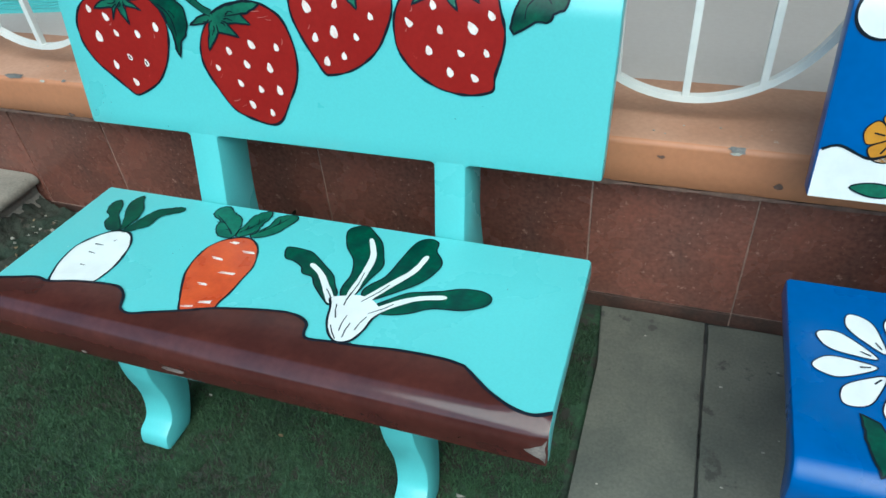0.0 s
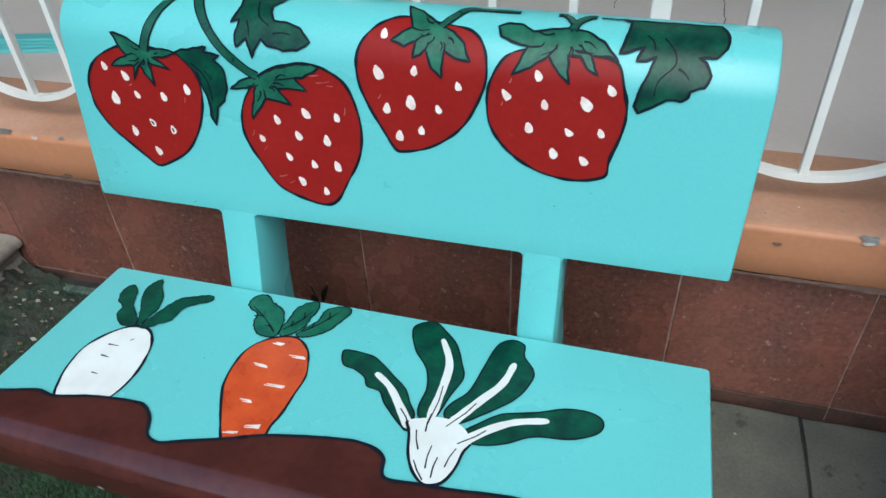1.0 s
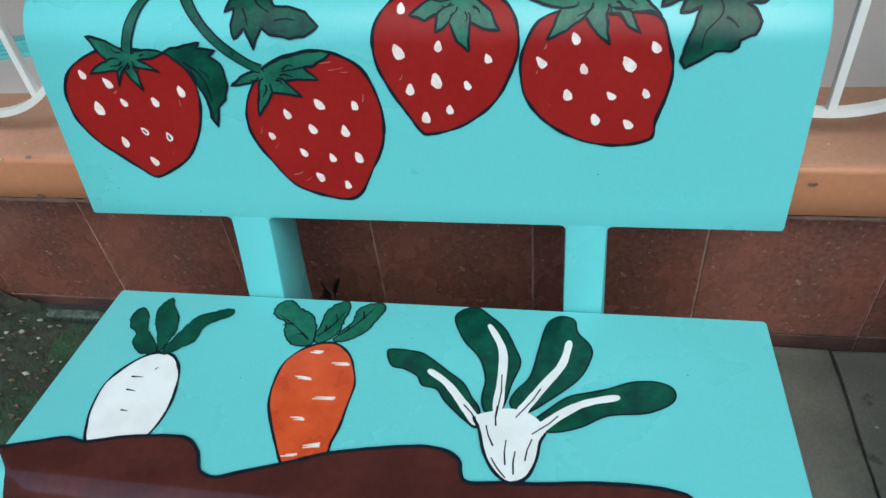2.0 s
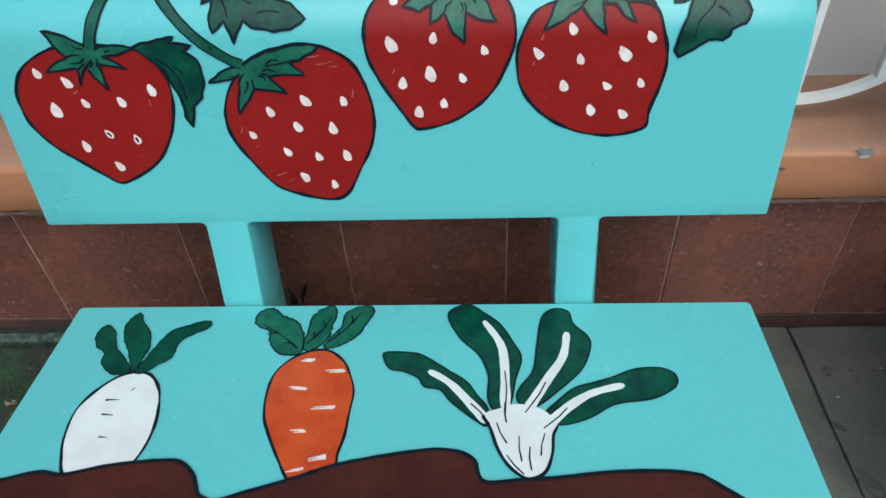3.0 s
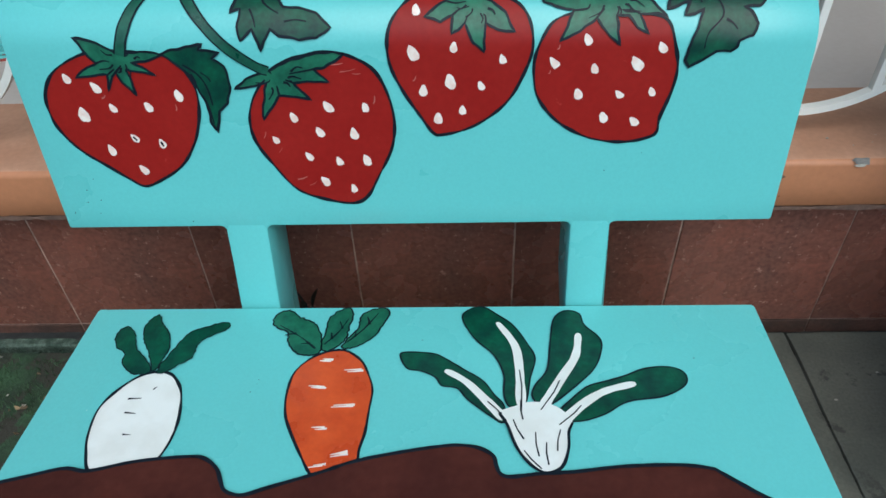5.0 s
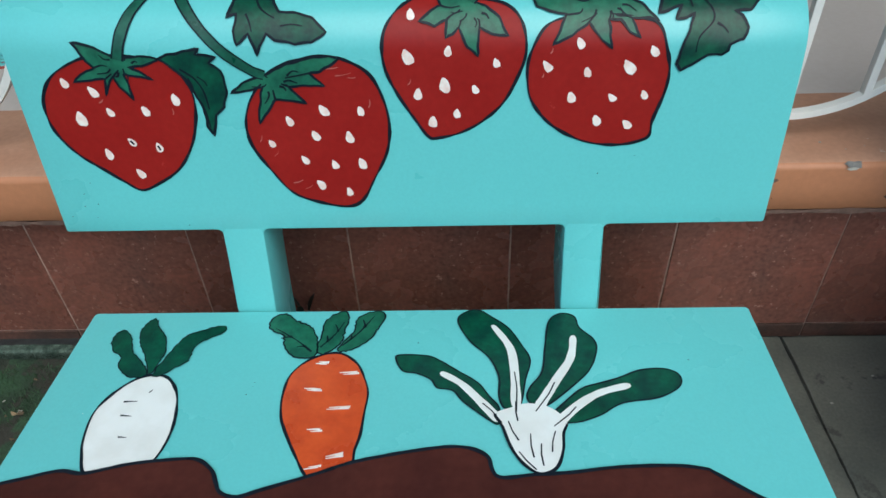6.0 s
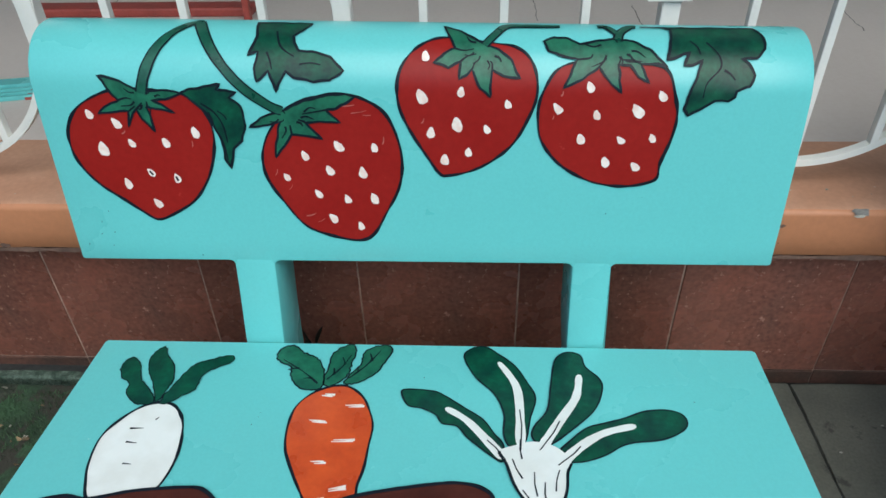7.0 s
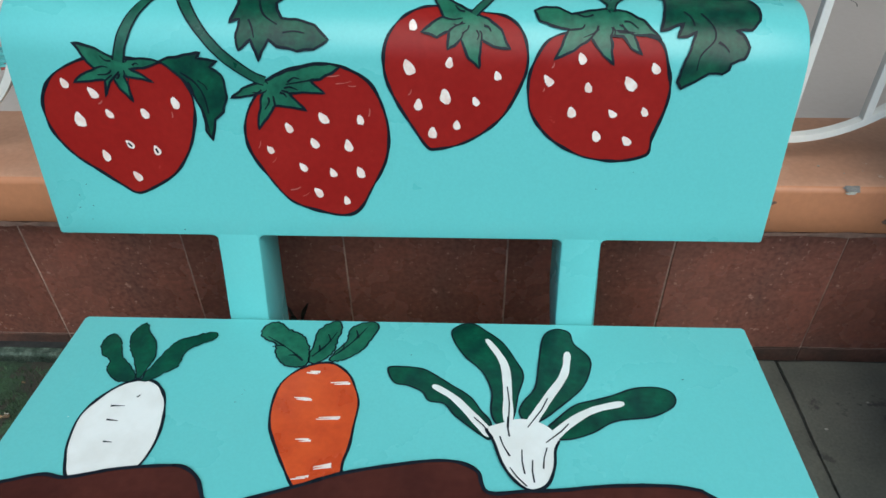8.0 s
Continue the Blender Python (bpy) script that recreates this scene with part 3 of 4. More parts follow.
leaf("painted_leaf", LEAF_A, on_back, rest, DEEP, VEINS_A, "dark green painted strawberry leaf", 0.0046)
leaf("painted_leaf", LEAF_B, on_back, rest, DEEP, VEINS_B, "dark green painted strawberry leaf", 0.0046)
leaf("painted_leaf", LEAF_D, on_back, rest, DEEP, VEINS_D, "dark green painted strawberry leaf", 0.0046)
strawberry(BERRY_A, SEEDS_A, 0.40, (2,), (6, 7))
strawberry(BERRY_B, SEEDS_B, 0.42)
strawberry(BERRY_C, SEEDS_C, 0.12, (1, 4))
strawberry(BERRY_D, SEEDS_D, 0.40, (3,))
for i, (x, q, turn, long) in enumerate(((-0.118, 0.318, 0.1, 0.012), (-0.100, 0.306, 0.2, 0.014), (-0.086, 0.300, 0.0, 0.007), (-0.255, 0.185, 1.2, 0.007), (-0.232, 0.155, 0.9, 0.006), (-0.060, 0.250, 1.4, 0.008),
                                       (-0.200, 0.100, 0.3, 0.010), (-0.182, 0.089, 0.5, 0.008), (-0.400, 0.240, 1.5, 0.006), (-0.520, 0.262, 0.7, 0.005), (0.010, 0.290, 1.1, 0.006), (0.245, 0.345, 1.2, 0.005), (0.232, 0.300, 1.3, 0.004))):
    bm = bmesh.new()
    d = Vector((math.cos(turn), math.sin(turn))) * long
    c = Vector((x, q))
    stroke(bm, spline([c - d, c + Vector((0.001, -0.001)), c + d], False, 5), on_back, 0.0022, SKIN + 0.0005, 0, uneven=0.9, taper=(1.0, 0.4), cap=True)
    picture("paint_scuff", rest, bm, SCUFF)
stem(STEM_A, 0.015, (1.05, 0.6))
stem(STEM_B, 0.015, (1.0, 0.85))
stem(STEM_C, 0.011, (1.0, 0.7))
stem(STEM_D, 0.007)
stem(STEM_E, 0.010, (1.1, 0.8))
calyx(CALYX_A, (-0.466, 0.328), (0, 5, 9, 13, 17, 20))
calyx(CALYX_B, (-0.222, 0.296), (4, 7, 10, 14, 19))
calyx(CALYX_C, (0.118, 0.420), (0, 6, 10, 15, 18))
calyx(CALYX_D, (0.338, 0.430), (0, 8, 11, 16, 21))

RADISH = [(-0.506, 0.367), (-0.532, 0.326), (-0.543, 0.289), (-0.546, 0.244), (-0.532, 0.208), (-0.505, 0.175), (-0.475, 0.161), (-0.444, 0.166), (-0.420, 0.192), (-0.407, 0.223), (-0.398, 0.269), (-0.400, 0.312), (-0.412, 0.346), (-0.436, 0.368)]
RADISH_LEAF_A = [(-0.483, 0.159), (-0.505, 0.128), (-0.529, 0.105), (-0.545, 0.069), (-0.564, 0.050), (-0.578, 0.057), (-0.580, 0.079), (-0.566, 0.104), (-0.547, 0.118), (-0.544, 0.138), (-0.527, 0.158), (-0.508, 0.168)]
RADISH_LEAF_B = [(-0.483, 0.155), (-0.500, 0.119), (-0.519, 0.091), (-0.533, 0.055), (-0.528, 0.029), (-0.515, 0.018), (-0.501, 0.041), (-0.477, 0.071), (-0.468, 0.106), (-0.472, 0.140), (-0.477, 0.159)]
RADISH_LEAF_C = [(-0.472, 0.163), (-0.464, 0.127), (-0.452, 0.093), (-0.439, 0.065), (-0.416, 0.053), (-0.381, 0.040), (-0.367, 0.044), (-0.371, 0.059), (-0.398, 0.076), (-0.414, 0.094), (-0.416, 0.128), (-0.435, 0.143), (-0.453, 0.160)]
RADISH_MARKS = [(-0.502, 0.221), (-0.478, 0.220), (-0.497, 0.250), (-0.477, 0.252), (-0.484, 0.294), (-0.469, 0.295), (-0.464, 0.201), (-0.459, 0.195)]
CARROT = [(-0.151, 0.372), (-0.179, 0.331), (-0.208, 0.278), (-0.219, 0.249), (-0.224, 0.208), (-0.219, 0.164), (-0.196, 0.132), (-0.163, 0.114), (-0.132, 0.113), (-0.101, 0.137), (-0.083, 0.173), (-0.074, 0.205), (-0.076, 0.246), (-0.078, 0.291), (-0.084, 0.322), (-0.087, 0.353), (-0.120, 0.372)]
CARROT_LEAF_A = [(-0.180, 0.116), (-0.184, 0.078), (-0.201, 0.045), (-0.231, 0.028), (-0.257, 0.009), (-0.277, 0.016), (-0.284, 0.036), (-0.273, 0.054), (-0.251, 0.066), (-0.245, 0.090), (-0.233, 0.111), (-0.208, 0.124)]
CARROT_LEAF_B = [(-0.180, 0.106), (-0.177, 0.070), (-0.175, 0.034), (-0.160, 0.012), (-0.139, 0.004), (-0.130, 0.020), (-0.134, 0.057), (-0.136, 0.081), (-0.149, 0.103), (-0.168, 0.114)]
CARROT_LEAF_C = [(-0.141, 0.104), (-0.131, 0.081), (-0.115, 0.057), (-0.113, 0.025), (-0.096, 0.010), (-0.070, 0.002), (-0.059, 0.022), (-0.071, 0.051), (-0.084, 0.080), (-0.108, 0.100), (-0.128, 0.108)]
CARROT_MARKS = [(-0.175, 0.135), (-0.155, 0.136), (-0.127, 0.161), (-0.097, 0.159), (-0.185, 0.196), (-0.157, 0.198), (-0.139, 0.238), (-0.102, 0.236), (-0.165, 0.283), (-0.144, 0.282), (-0.130, 0.335), (-0.102, 0.329), (-0.157, 0.354), (-0.136, 0.351)]
GREENS_LEAF_A = [(-0.030, 0.129), (-0.023, 0.118), (0.028, 0.121), (0.054, 0.135), (0.084, 0.158), (0.118, 0.184), (0.137, 0.214), (0.153, 0.238), (0.151, 0.272), (0.130, 0.259), (0.093, 0.226), (0.074, 0.201), (0.047, 0.195), (0.035, 0.176), (0.009, 0.162), (-0.016, 0.156)]
GREENS_LEAF_B = [(0.083, 0.033), (0.096, 0.010), (0.123, 0.003), (0.150, 0.024), (0.180, 0.054), (0.203, 0.100), (0.214, 0.134), (0.202, 0.179), (0.189, 0.233), (0.164, 0.241), (0.154, 0.215), (0.156, 0.172), (0.140, 0.126), (0.105, 0.084)]
GREENS_LEAF_C = [(0.257, 0.037), (0.281, 0.015), (0.307, 0.023), (0.313, 0.053), (0.335, 0.082), (0.337, 0.110), (0.318, 0.156), (0.283, 0.193), (0.235, 0.234), (0.212, 0.234), (0.202, 0.216), (0.211, 0.192), (0.233, 0.160), (0.244, 0.101)]
GREENS_LEAF_D = [(0.473, 0.184), (0.469, 0.165), (0.447, 0.155), (0.407, 0.158), (0.364, 0.176), (0.327, 0.188), (0.297, 0.199), (0.264, 0.229), (0.242, 0.254), (0.250, 0.268), (0.282, 0.269), (0.321, 0.255), (0.363, 0.230), (0.422, 0.220), (0.459, 0.202)]
RIB_A = [(0.052, 0.161), (0.089, 0.187), (0.122, 0.226), (0.153, 0.266)]
RIB_B = [(0.149, 0.045), (0.178, 0.100), (0.184, 0.153), (0.182, 0.241)]
RIB_C = [(0.299, 0.074), (0.287, 0.129), (0.256, 0.180), (0.218, 0.242)]
RIB_D = [(0.383, 0.192), (0.329, 0.208), (0.287, 0.235), (0.246, 0.274)]
GREENS_BASE = [(0.146, 0.252), (0.157, 0.278), (0.168, 0.316), (0.184, 0.345), (0.204, 0.363), (0.221, 0.365), (0.240, 0.353), (0.252, 0.322), (0.256, 0.291), (0.264, 0.269), (0.248, 0.246), (0.226, 0.234), (0.198, 0.231), (0.173, 0.239)]
BASE_LINES = [(0.167, 0.267), (0.182, 0.305), (0.182, 0.227), (0.183, 0.267), (0.202, 0.292), (0.204, 0.337), (0.218, 0.311), (0.218, 0.352), (0.181, 0.326), (0.206, 0.359), (0.243, 0.287), (0.234, 0.327)]
SOIL_EDGE = [(-0.625, 0.385), (-0.560, 0.359), (-0.513, 0.363), (-0.444, 0.346), (-0.366, 0.337), (-0.334, 0.339), (-0.307, 0.358), (-0.295, 0.379), (-0.283, 0.397), (-0.255, 0.404), (-0.220, 0.392), (-0.187, 0.381), (-0.138, 0.364), (-0.088, 0.345), (-0.019, 0.329), (0.052, 0.317), (0.088, 0.316), (0.115, 0.323), (0.132, 0.336), (0.136, 0.354), (0.143, 0.368), (0.160, 0.372), (0.199, 0.367), (0.260, 0.363), (0.330, 0.354), (0.417, 0.351), (0.467, 0.357), (0.479, 0.364), (0.531, 0.403), (0.577, 0.425), (0.618, 0.430), (0.642, 0.428)]
CHIPS = [(-0.121, 0.510), (-0.359, 0.521), (0.626, 0.489)]

bm = bmesh.new()
edge = spline(RADISH, True, 5)
fill(bm, edge, on_seat, SKIN, 0)
stroke(bm, edge, on_seat, 0.0050, LINE, 1, True, uneven=0.6)
for a, b in zip(RADISH_MARKS[::2], RADISH_MARKS[1::2]):
    stroke(bm, [a, Vector(a).lerp(Vector(b), 0.4), b], on_seat, 0.0035, DOT, 1, taper=(1.0, 0.35))
picture("painted_radish", seat, bm, [WHITE, BLACK], "white painted radish with dark outline")
for shape in (RADISH_LEAF_A, RADISH_LEAF_B, RADISH_LEAF_C):
    leaf("painted_leaf", shape, on_seat, seat, DEEP, (), "dark green painted radish leaf", 0.002, 7, 0.0030)

bm = bmesh.new()
edge = spline(CARROT, True, 5)
fill(bm, edge, on_seat, SKIN, 0)
stroke(bm, edge, on_seat, 0.0044, LINE, 1, True, uneven=0.6)
for a, b in zip(CARROT_MARKS[::2], CARROT_MARKS[1::2]):
    a, b = Vector(a), Vector(b)
    for lift in (-0.0022, 0.0018):
        w = Vector((0.004 * math.sin(a.x * 300 + lift * 900), lift))
        stroke(bm, [a + w, a.lerp(b, 0.6) + w, b + w * 0.6], on_seat, 0.0056, DOT + lift * 0.05, 2, uneven=0.8, taper=(0.3, 1.0))
picture("painted_carrot", seat, bm, [ORANGE, BLACK, CREAM], "orange painted carrot with white strokes")
for shape in (CARROT_LEAF_A, CARROT_LEAF_B, CARROT_LEAF_C):
    foot, tip = Vector(shape[0]), Vector(shape[len(shape) // 2])
    leaf("painted_leaf", shape, on_seat, seat, GREEN, branched([foot.lerp(tip, 0.1), foot.lerp(tip, 0.45) + Vector((0.005, 0)), foot.lerp(tip, 0.85)], 0.014), "green painted carrot leaf", 0.003, 7, 0.0032)

for shape in (GREENS_LEAF_A, GREENS_LEAF_B, GREENS_LEAF_C, GREENS_LEAF_D):
    leaf("painted_leaf", shape, on_seat, seat, DEEP, (), "deep green painted cabbage leaf", 0.0032, 5)
for rib in (RIB_A, RIB_B, RIB_C, RIB_D):
    bm = bmesh.new()
    stroke(bm, spline(rib, False, 8), on_seat, 0.0135, DOT + 0.0012, 0, uneven=0.2, taper=(0.85, 1.35), cap=True)
    a, b = Vector(rib[2]), Vector(rib[3])
    stroke(bm, [a.lerp(b, 0.1), a.lerp(b, 0.5) + Vector((0.003, 0)), a.lerp(b, 1.1)], on_seat, 0.0022, DOT + 0.0024, 1)
    picture("painted_rib", seat, bm, [WHITE, BLACK], "white painted leaf rib")
bm = bmesh.new()
edge = spline(GREENS_BASE, True, 5)
fill(bm, edge, on_seat, DOT + 0.0016, 0)
stroke(bm, edge[:len(edge) * 9 // 14], on_seat, 0.0050, DOT + 0.0022, 1)
for a, b in zip(BASE_LINES[::2], BASE_LINES[1::2]):
    a, b = Vector(a), Vector(b)
    line = bmesh.new()
    stroke(line, [a, a.lerp(b, 0.5) + Vector((-0.002, 0)), b], on_seat, 0.0028, DOT + 0.0022, 0, taper=(0.7, 1.0))
    picture("painted_stroke", seat, line, BLACK)
picture("painted_cabbage_stalk", seat, bm, [WHITE, BLACK], "white painted cabbage stalk")

bm = bmesh.new()
edge = spline([(-0.6495, 0.388)] + SOIL_EDGE[1:-1] + [(0.6495, 0.419)], False, 5)
S_LOW = -NOSE_Y + NOSE_R * math.pi / 2 + 0.034
rim = [Vector((0.6495, 0.45)), Vector((0.6495, S_LOW))] + [Vector((0.6495 - 1.299 * i / 12, S_LOW)) for i in range(1, 13)]
fill(bm, edge + rim, on_seat, LINE + 0.0006, 0, 0.012)
stroke(bm, edge, on_seat, 0.0065, LINE + 0.0014, 1)
picture("painted_soil", seat, bm, [BROWN, BLACK], "dark brown painted soil over the rounded front edge")
for i, (x, s) in enumerate(CHIPS):
    bm = bmesh.new()
    long, high = ((0.030, 0.0065), (0.008, 0.0035), (0.014, 0.020))[i]
    blob = []
    for j in range(26):
        a = 2 * math.pi * j / 26
        r = 1 + 0.45 * noise.noise(Vector((math.cos(a) * 0.9 + i * 5, math.sin(a) * 0.9, 0.4))) + 0.15 * noise.noise(Vector((math.cos(a) * 3 + i * 5, math.sin(a) * 3, 0.4)))
        blob.append(Vector((min(0.648, x + long * r * math.cos(a)), min(S_LOW, s + high * r * math.sin(a)))))
    if i == 2:
        blob = rough([(0.648, s - 0.022), (0.640, s - 0.012), (0.628, s - 0.006), (0.608, s + 0.004), (0.622, s + 0.012), (0.636, s + 0.020), (0.648, s + 0.030)], 0.004, 0.005)
        blob = [Vector((min(0.648, q.x), q.y)) for q in blob]
    fill(bm, blob, on_seat, LINE + 0.0012, 0, 0.012)
    picture("paint_chip", seat, bm, BARE, "pale bare patch where the paint has worn off")

# small specks of dirt and paint
BACK_SPECKS = [(-0.637, 0.034), (-0.583, 0.104), (-0.601, 0.082), (-0.606, 0.057), (-0.580, 0.061), (-0.636, 0.036), (-0.589, 0.033), (0.397, 0.139), (0.651, 0.050), (0.336, 0.106), (-0.418, 0.014)]
SEAT_SPECKS = [(-0.281, 0.190), (-0.280, 0.180), (-0.289, 0.207), (0.497, 0.135), (0.009, 0.088), (-0.183, 0.075), (-0.565, 0.246), (0.313, 0.211), (0.156, 0.080)]
for marks, place, parent in ((BACK_SPECKS, on_back, rest), (SEAT_SPECKS, on_seat, seat)):
    for i, (x, s) in enumerate(marks):
        bm = bmesh.new()
        r = 0.0005 + 0.0005 * abs(math.sin(i * 2.7))
        fill(bm, [Vector((x + r * (1.5 + 0.5 * math.sin(i + j)) * math.cos(j * 0.7854), s + r * math.sin(j * 0.7854))) for j in range(8)], place, DOT, 0, 0.02)
        picture("speck", parent, bm, WHITE if (parent is seat and i == 6) else BLACK)

# blue bench
DAISY_MID = [(-0.474, 0.203)]
BLUE_LEAF = [(-0.546, 0.323), (-0.520, 0.336), (-0.503, 0.370), (-0.507, 0.424), (-0.527, 0.438), (-0.541, 0.392)]
CLOUD_LOW = [(-0.648, 0.002), (-0.648, 0.096), (-0.617, 0.108), (-0.566, 0.088), (-0.524, 0.099), (-0.466, 0.084), (-0.431, 0.002), (-0.515, 0.003)]
CLOUD_TOP = [(-0.602 + 0.046 * math.cos(a), 0.352 + 0.046 * math.sin(a)) for a in np.linspace(0, 6.283, 16, endpoint=False)]
FLOWER_MID = [(-0.533, 0.131)]
BACK_LEAF = [(-0.583, 0.029), (-0.554, 0.041), (-0.519, 0.038), (-0.514, 0.018), (-0.546, 0.014)]


def petal(bm, centre, turn, inner, outer, wide, place, slots=(0, 1)):
    c = Vector(centre)
    d, n = Vector((math.cos(turn), math.sin(turn))), Vector((-math.sin(turn), math.cos(turn)))
    shape = [c + d * inner, c + d * (inner * 0.6 + outer * 0.4) + n * wide * 0.75, c + d * (inner * 0.25 + outer * 0.75) + n * wide, c + d * outer + n * wide * 0.35,
             c + d * outer - n * wide * 0.35, c + d * (inner * 0.25 + outer * 0.75) - n * wide, c + d * (inner * 0.6 + outer * 0.4) - n * wide * 0.75]
    edge = spline(shape, True, 5)
    fill(bm, edge, place, SKIN, slots[0], 0.02)
    stroke(bm, edge, place, 0.0024, LINE, slots[1], True)
    stroke(bm, [c + d * (inner + 0.012), c + d * (inner + 0.03)], place, 0.003, DOT, slots[1])


for k in range(2):
    bm = bmesh.new()
    mid = (DAISY_MID[0][0] + 0.72 * k, DAISY_MID[0][1])
    for i in range(10):
        petal(bm, mid, 2 * math.pi * (i - 0.31) / 10, 0.034, 0.137, 0.0245, on_seat)
    picture("painted_daisy", blue_seat, bm, [WHITE, BLACK], "white painted daisy with dark outlines")
leaf("painted_leaf", BLUE_LEAF, on_seat, blue_seat, DEEP, (), "dark green painted leaf", 0.004)
bm = bmesh.new()
edge = rough(CLOUD_LOW[:1]) + spline(CLOUD_LOW[1:6] + [(-0.2, 0.10), (0.2, 0.085), (0.648, 0.10)], False, 6) + [Vector((0.648, 0.002))]
fill(bm, edge, on_back, SKIN, 0, 0.02)
stroke(bm, edge[2:-1], on_back, 0.005, LINE, 1)
picture("painted_cloud", blue_rest, bm, [WHITE, BLACK], "white painted band with a wavy outlined edge")
bm = bmesh.new()
edge = spline(CLOUD_TOP, True, 5)
fill(bm, edge, on_back, SKIN, 0, 0.02)
stroke(bm, edge, on_back, 0.005, LINE, 1, True)
picture("painted_cloud", blue_rest, bm, [WHITE, BLACK], "round white painted cloud")
bm = bmesh.new()
for i in range(5):
    petal(bm, FLOWER_MID[0], 2 * math.pi * (i + 0.36) / 5, 0.006, 0.051, 0.023, on_back)
picture("painted_flower", blue_rest, bm, [YELLOW, BLACK], "small yellow painted flower")
leaf("painted_leaf", BACK_LEAF, on_back, blue_rest, GREEN, (), "green painted leaf", 0.003, 4)


# ---------- window grille, posts and corridor things ----------
GRILLE_Y, RING, PITCH, RING_Z = 0.37, 0.316, 0.633, 0.951


def ring(bm, cx, cz, r, wide, y0, y1, n=72):
    loops = []
    for rr, y in ((r, y0), (r, y1), (r - wide, y1), (r - wide, y0)):
        loops.append([bm.verts.new((cx + rr * math.cos(2 * math.pi * i / n), y, cz + rr * math.sin(2 * math.pi * i / n))) for i in range(n)])
    for i in range(n):
        j = (i + 1) % n
        for k in range(4):
            a, b = loops[k], loops[(k + 1) % 4]
            bm.faces.new((a[i], b[i], b[j], a[j]))
    bmesh.ops.recalc_face_normals(bm, faces=bm.faces)
    return bm


grille = new("window_grille")
tagged(grille, "white enamelled steel grille of rings and upright bars above the ledge", "grille")
for k in range(-4, 5):
    cx = 0.153 + PITCH * k
    part("ring", ring(bmesh.new(), cx, RING_Z, RING, 0.016, GRILLE_Y - 0.010, GRILLE_Y + 0.010), METAL, grille, smooth=40)
    for off in (-0.157, 0.0, 0.157):
        foot = RING_Z - math.sqrt(RING ** 2 - off ** 2) + 0.012
        bm = box(bmesh.new(), cx + off - 0.0085, cx + off + 0.0085, GRILLE_Y - 0.0095, GRILLE_Y + 0.0095, foot, 1.27, 0.002)
        part("bar", bm, METAL, grille)
part("rail", box(bmesh.new(), -2.7, 2.99, GRILLE_Y - 0.013, GRILLE_Y + 0.013, 1.268, 1.30, 0.002), METAL, grille)
for k in range(-5, 5):
    x = 0.4695 + PITCH * k
    part("post", box(bmesh.new(), x - 0.018, x + 0.018, 0.356, 0.392, 0.584, 1.30, 0.003), METAL, grille)

sign = new("sign_plate")
tagged(sign, "small white-bordered dark green sign fixed to the grille", "sign")
part("plate", box(bmesh.new(), 0.421, 0.504, 0.346, 0.352, 0.995, 1.125, 0.001), METAL, sign, "white border plate")
part("panel", box(bmesh.new(), 0.432, 0.493, 0.3435, 0.3465, 1.007, 1.115, 0.0008), DEEP, sign, "dark green panel")

frame_red = new("floor_frame")
tagged(frame_red, "red-painted rail and upright post standing on the corridor floor", "rail")
part("rail", box(bmesh.new(), -1.63, -0.745, 1.575, 1.665, 0.581, 0.615, 0.008), RAIL, frame_red)
part("post", box(bmesh.new(), -0.742, -0.718, 1.47, 1.50, 0.581, 1.35, 0.004), RAIL, frame_red)

slats = new("slatted_board")
tagged(slats, "turquoise slatted board lying on the corridor floor", "board")
part("plank", box(bmesh.new(), -0.42, 0.30, 0.030, 0.085, 0.0, 0.018, 0.004), TURQ, slats)
for i in range(3):
    part("slat", box(bmesh.new(), -0.42, 0.30, -0.055 + 0.030 * i, -0.043 + 0.030 * i, 0.0, 0.014, 0.003), TURQ, slats)
for x in (-0.36, 0.24):
    part("batten", box(bmesh.new(), x, x + 0.02, -0.056, 0.0295, 0.0, 0.008, 0.001), RAIL, slats)
slats.matrix_world = pose(-1.46, 0.835, 0.581, 0, 0, 12)

CRACKS = [((1.425, 1.66), (1.405, 1.38)), ((0.681, 1.68), (0.674, 1.36)), ((0.319, 1.90), (0.314, 1.51)), ((-1.34, 1.64), (-1.375, 1.90))]
for i, (a, b) in enumerate(CRACKS):
    bm = bmesh.new()
    a, b = Vector(a), Vector(b)
    line = [a.lerp(b, j / 14) + Vector((0.010 * noise.noise(Vector((i * 4.0, j * 0.45, 0))), 0)) for j in range(15)]
    stroke(bm, line, lambda x, y, o: Vector((x, y, 0.5815 + o)), 0.0028, 0.0004, 0, uneven=0.8)
    part("crack", facing(bm, Vector((0, 0, 1))), CRACK, corridor)

# ---------- chips along the ledge ----------


def on_sill(x, v, off):
    """A place on the ledge: v is y on its top, then runs on over the rounded edge and down the front."""
    r, y0 = 0.015, 0.277
    if v >= y0:
        return Vector((x, v, 0.5848 + off))
    a = (y0 - v) / r
    if a < math.pi / 2:
        return Vector((x, y0 - (r + off) * math.sin(a), 0.5695 + (r + off) * math.cos(a)))
    return Vector((x, y0 - r - off, 0.5695 - (a - math.pi / 2) * r))


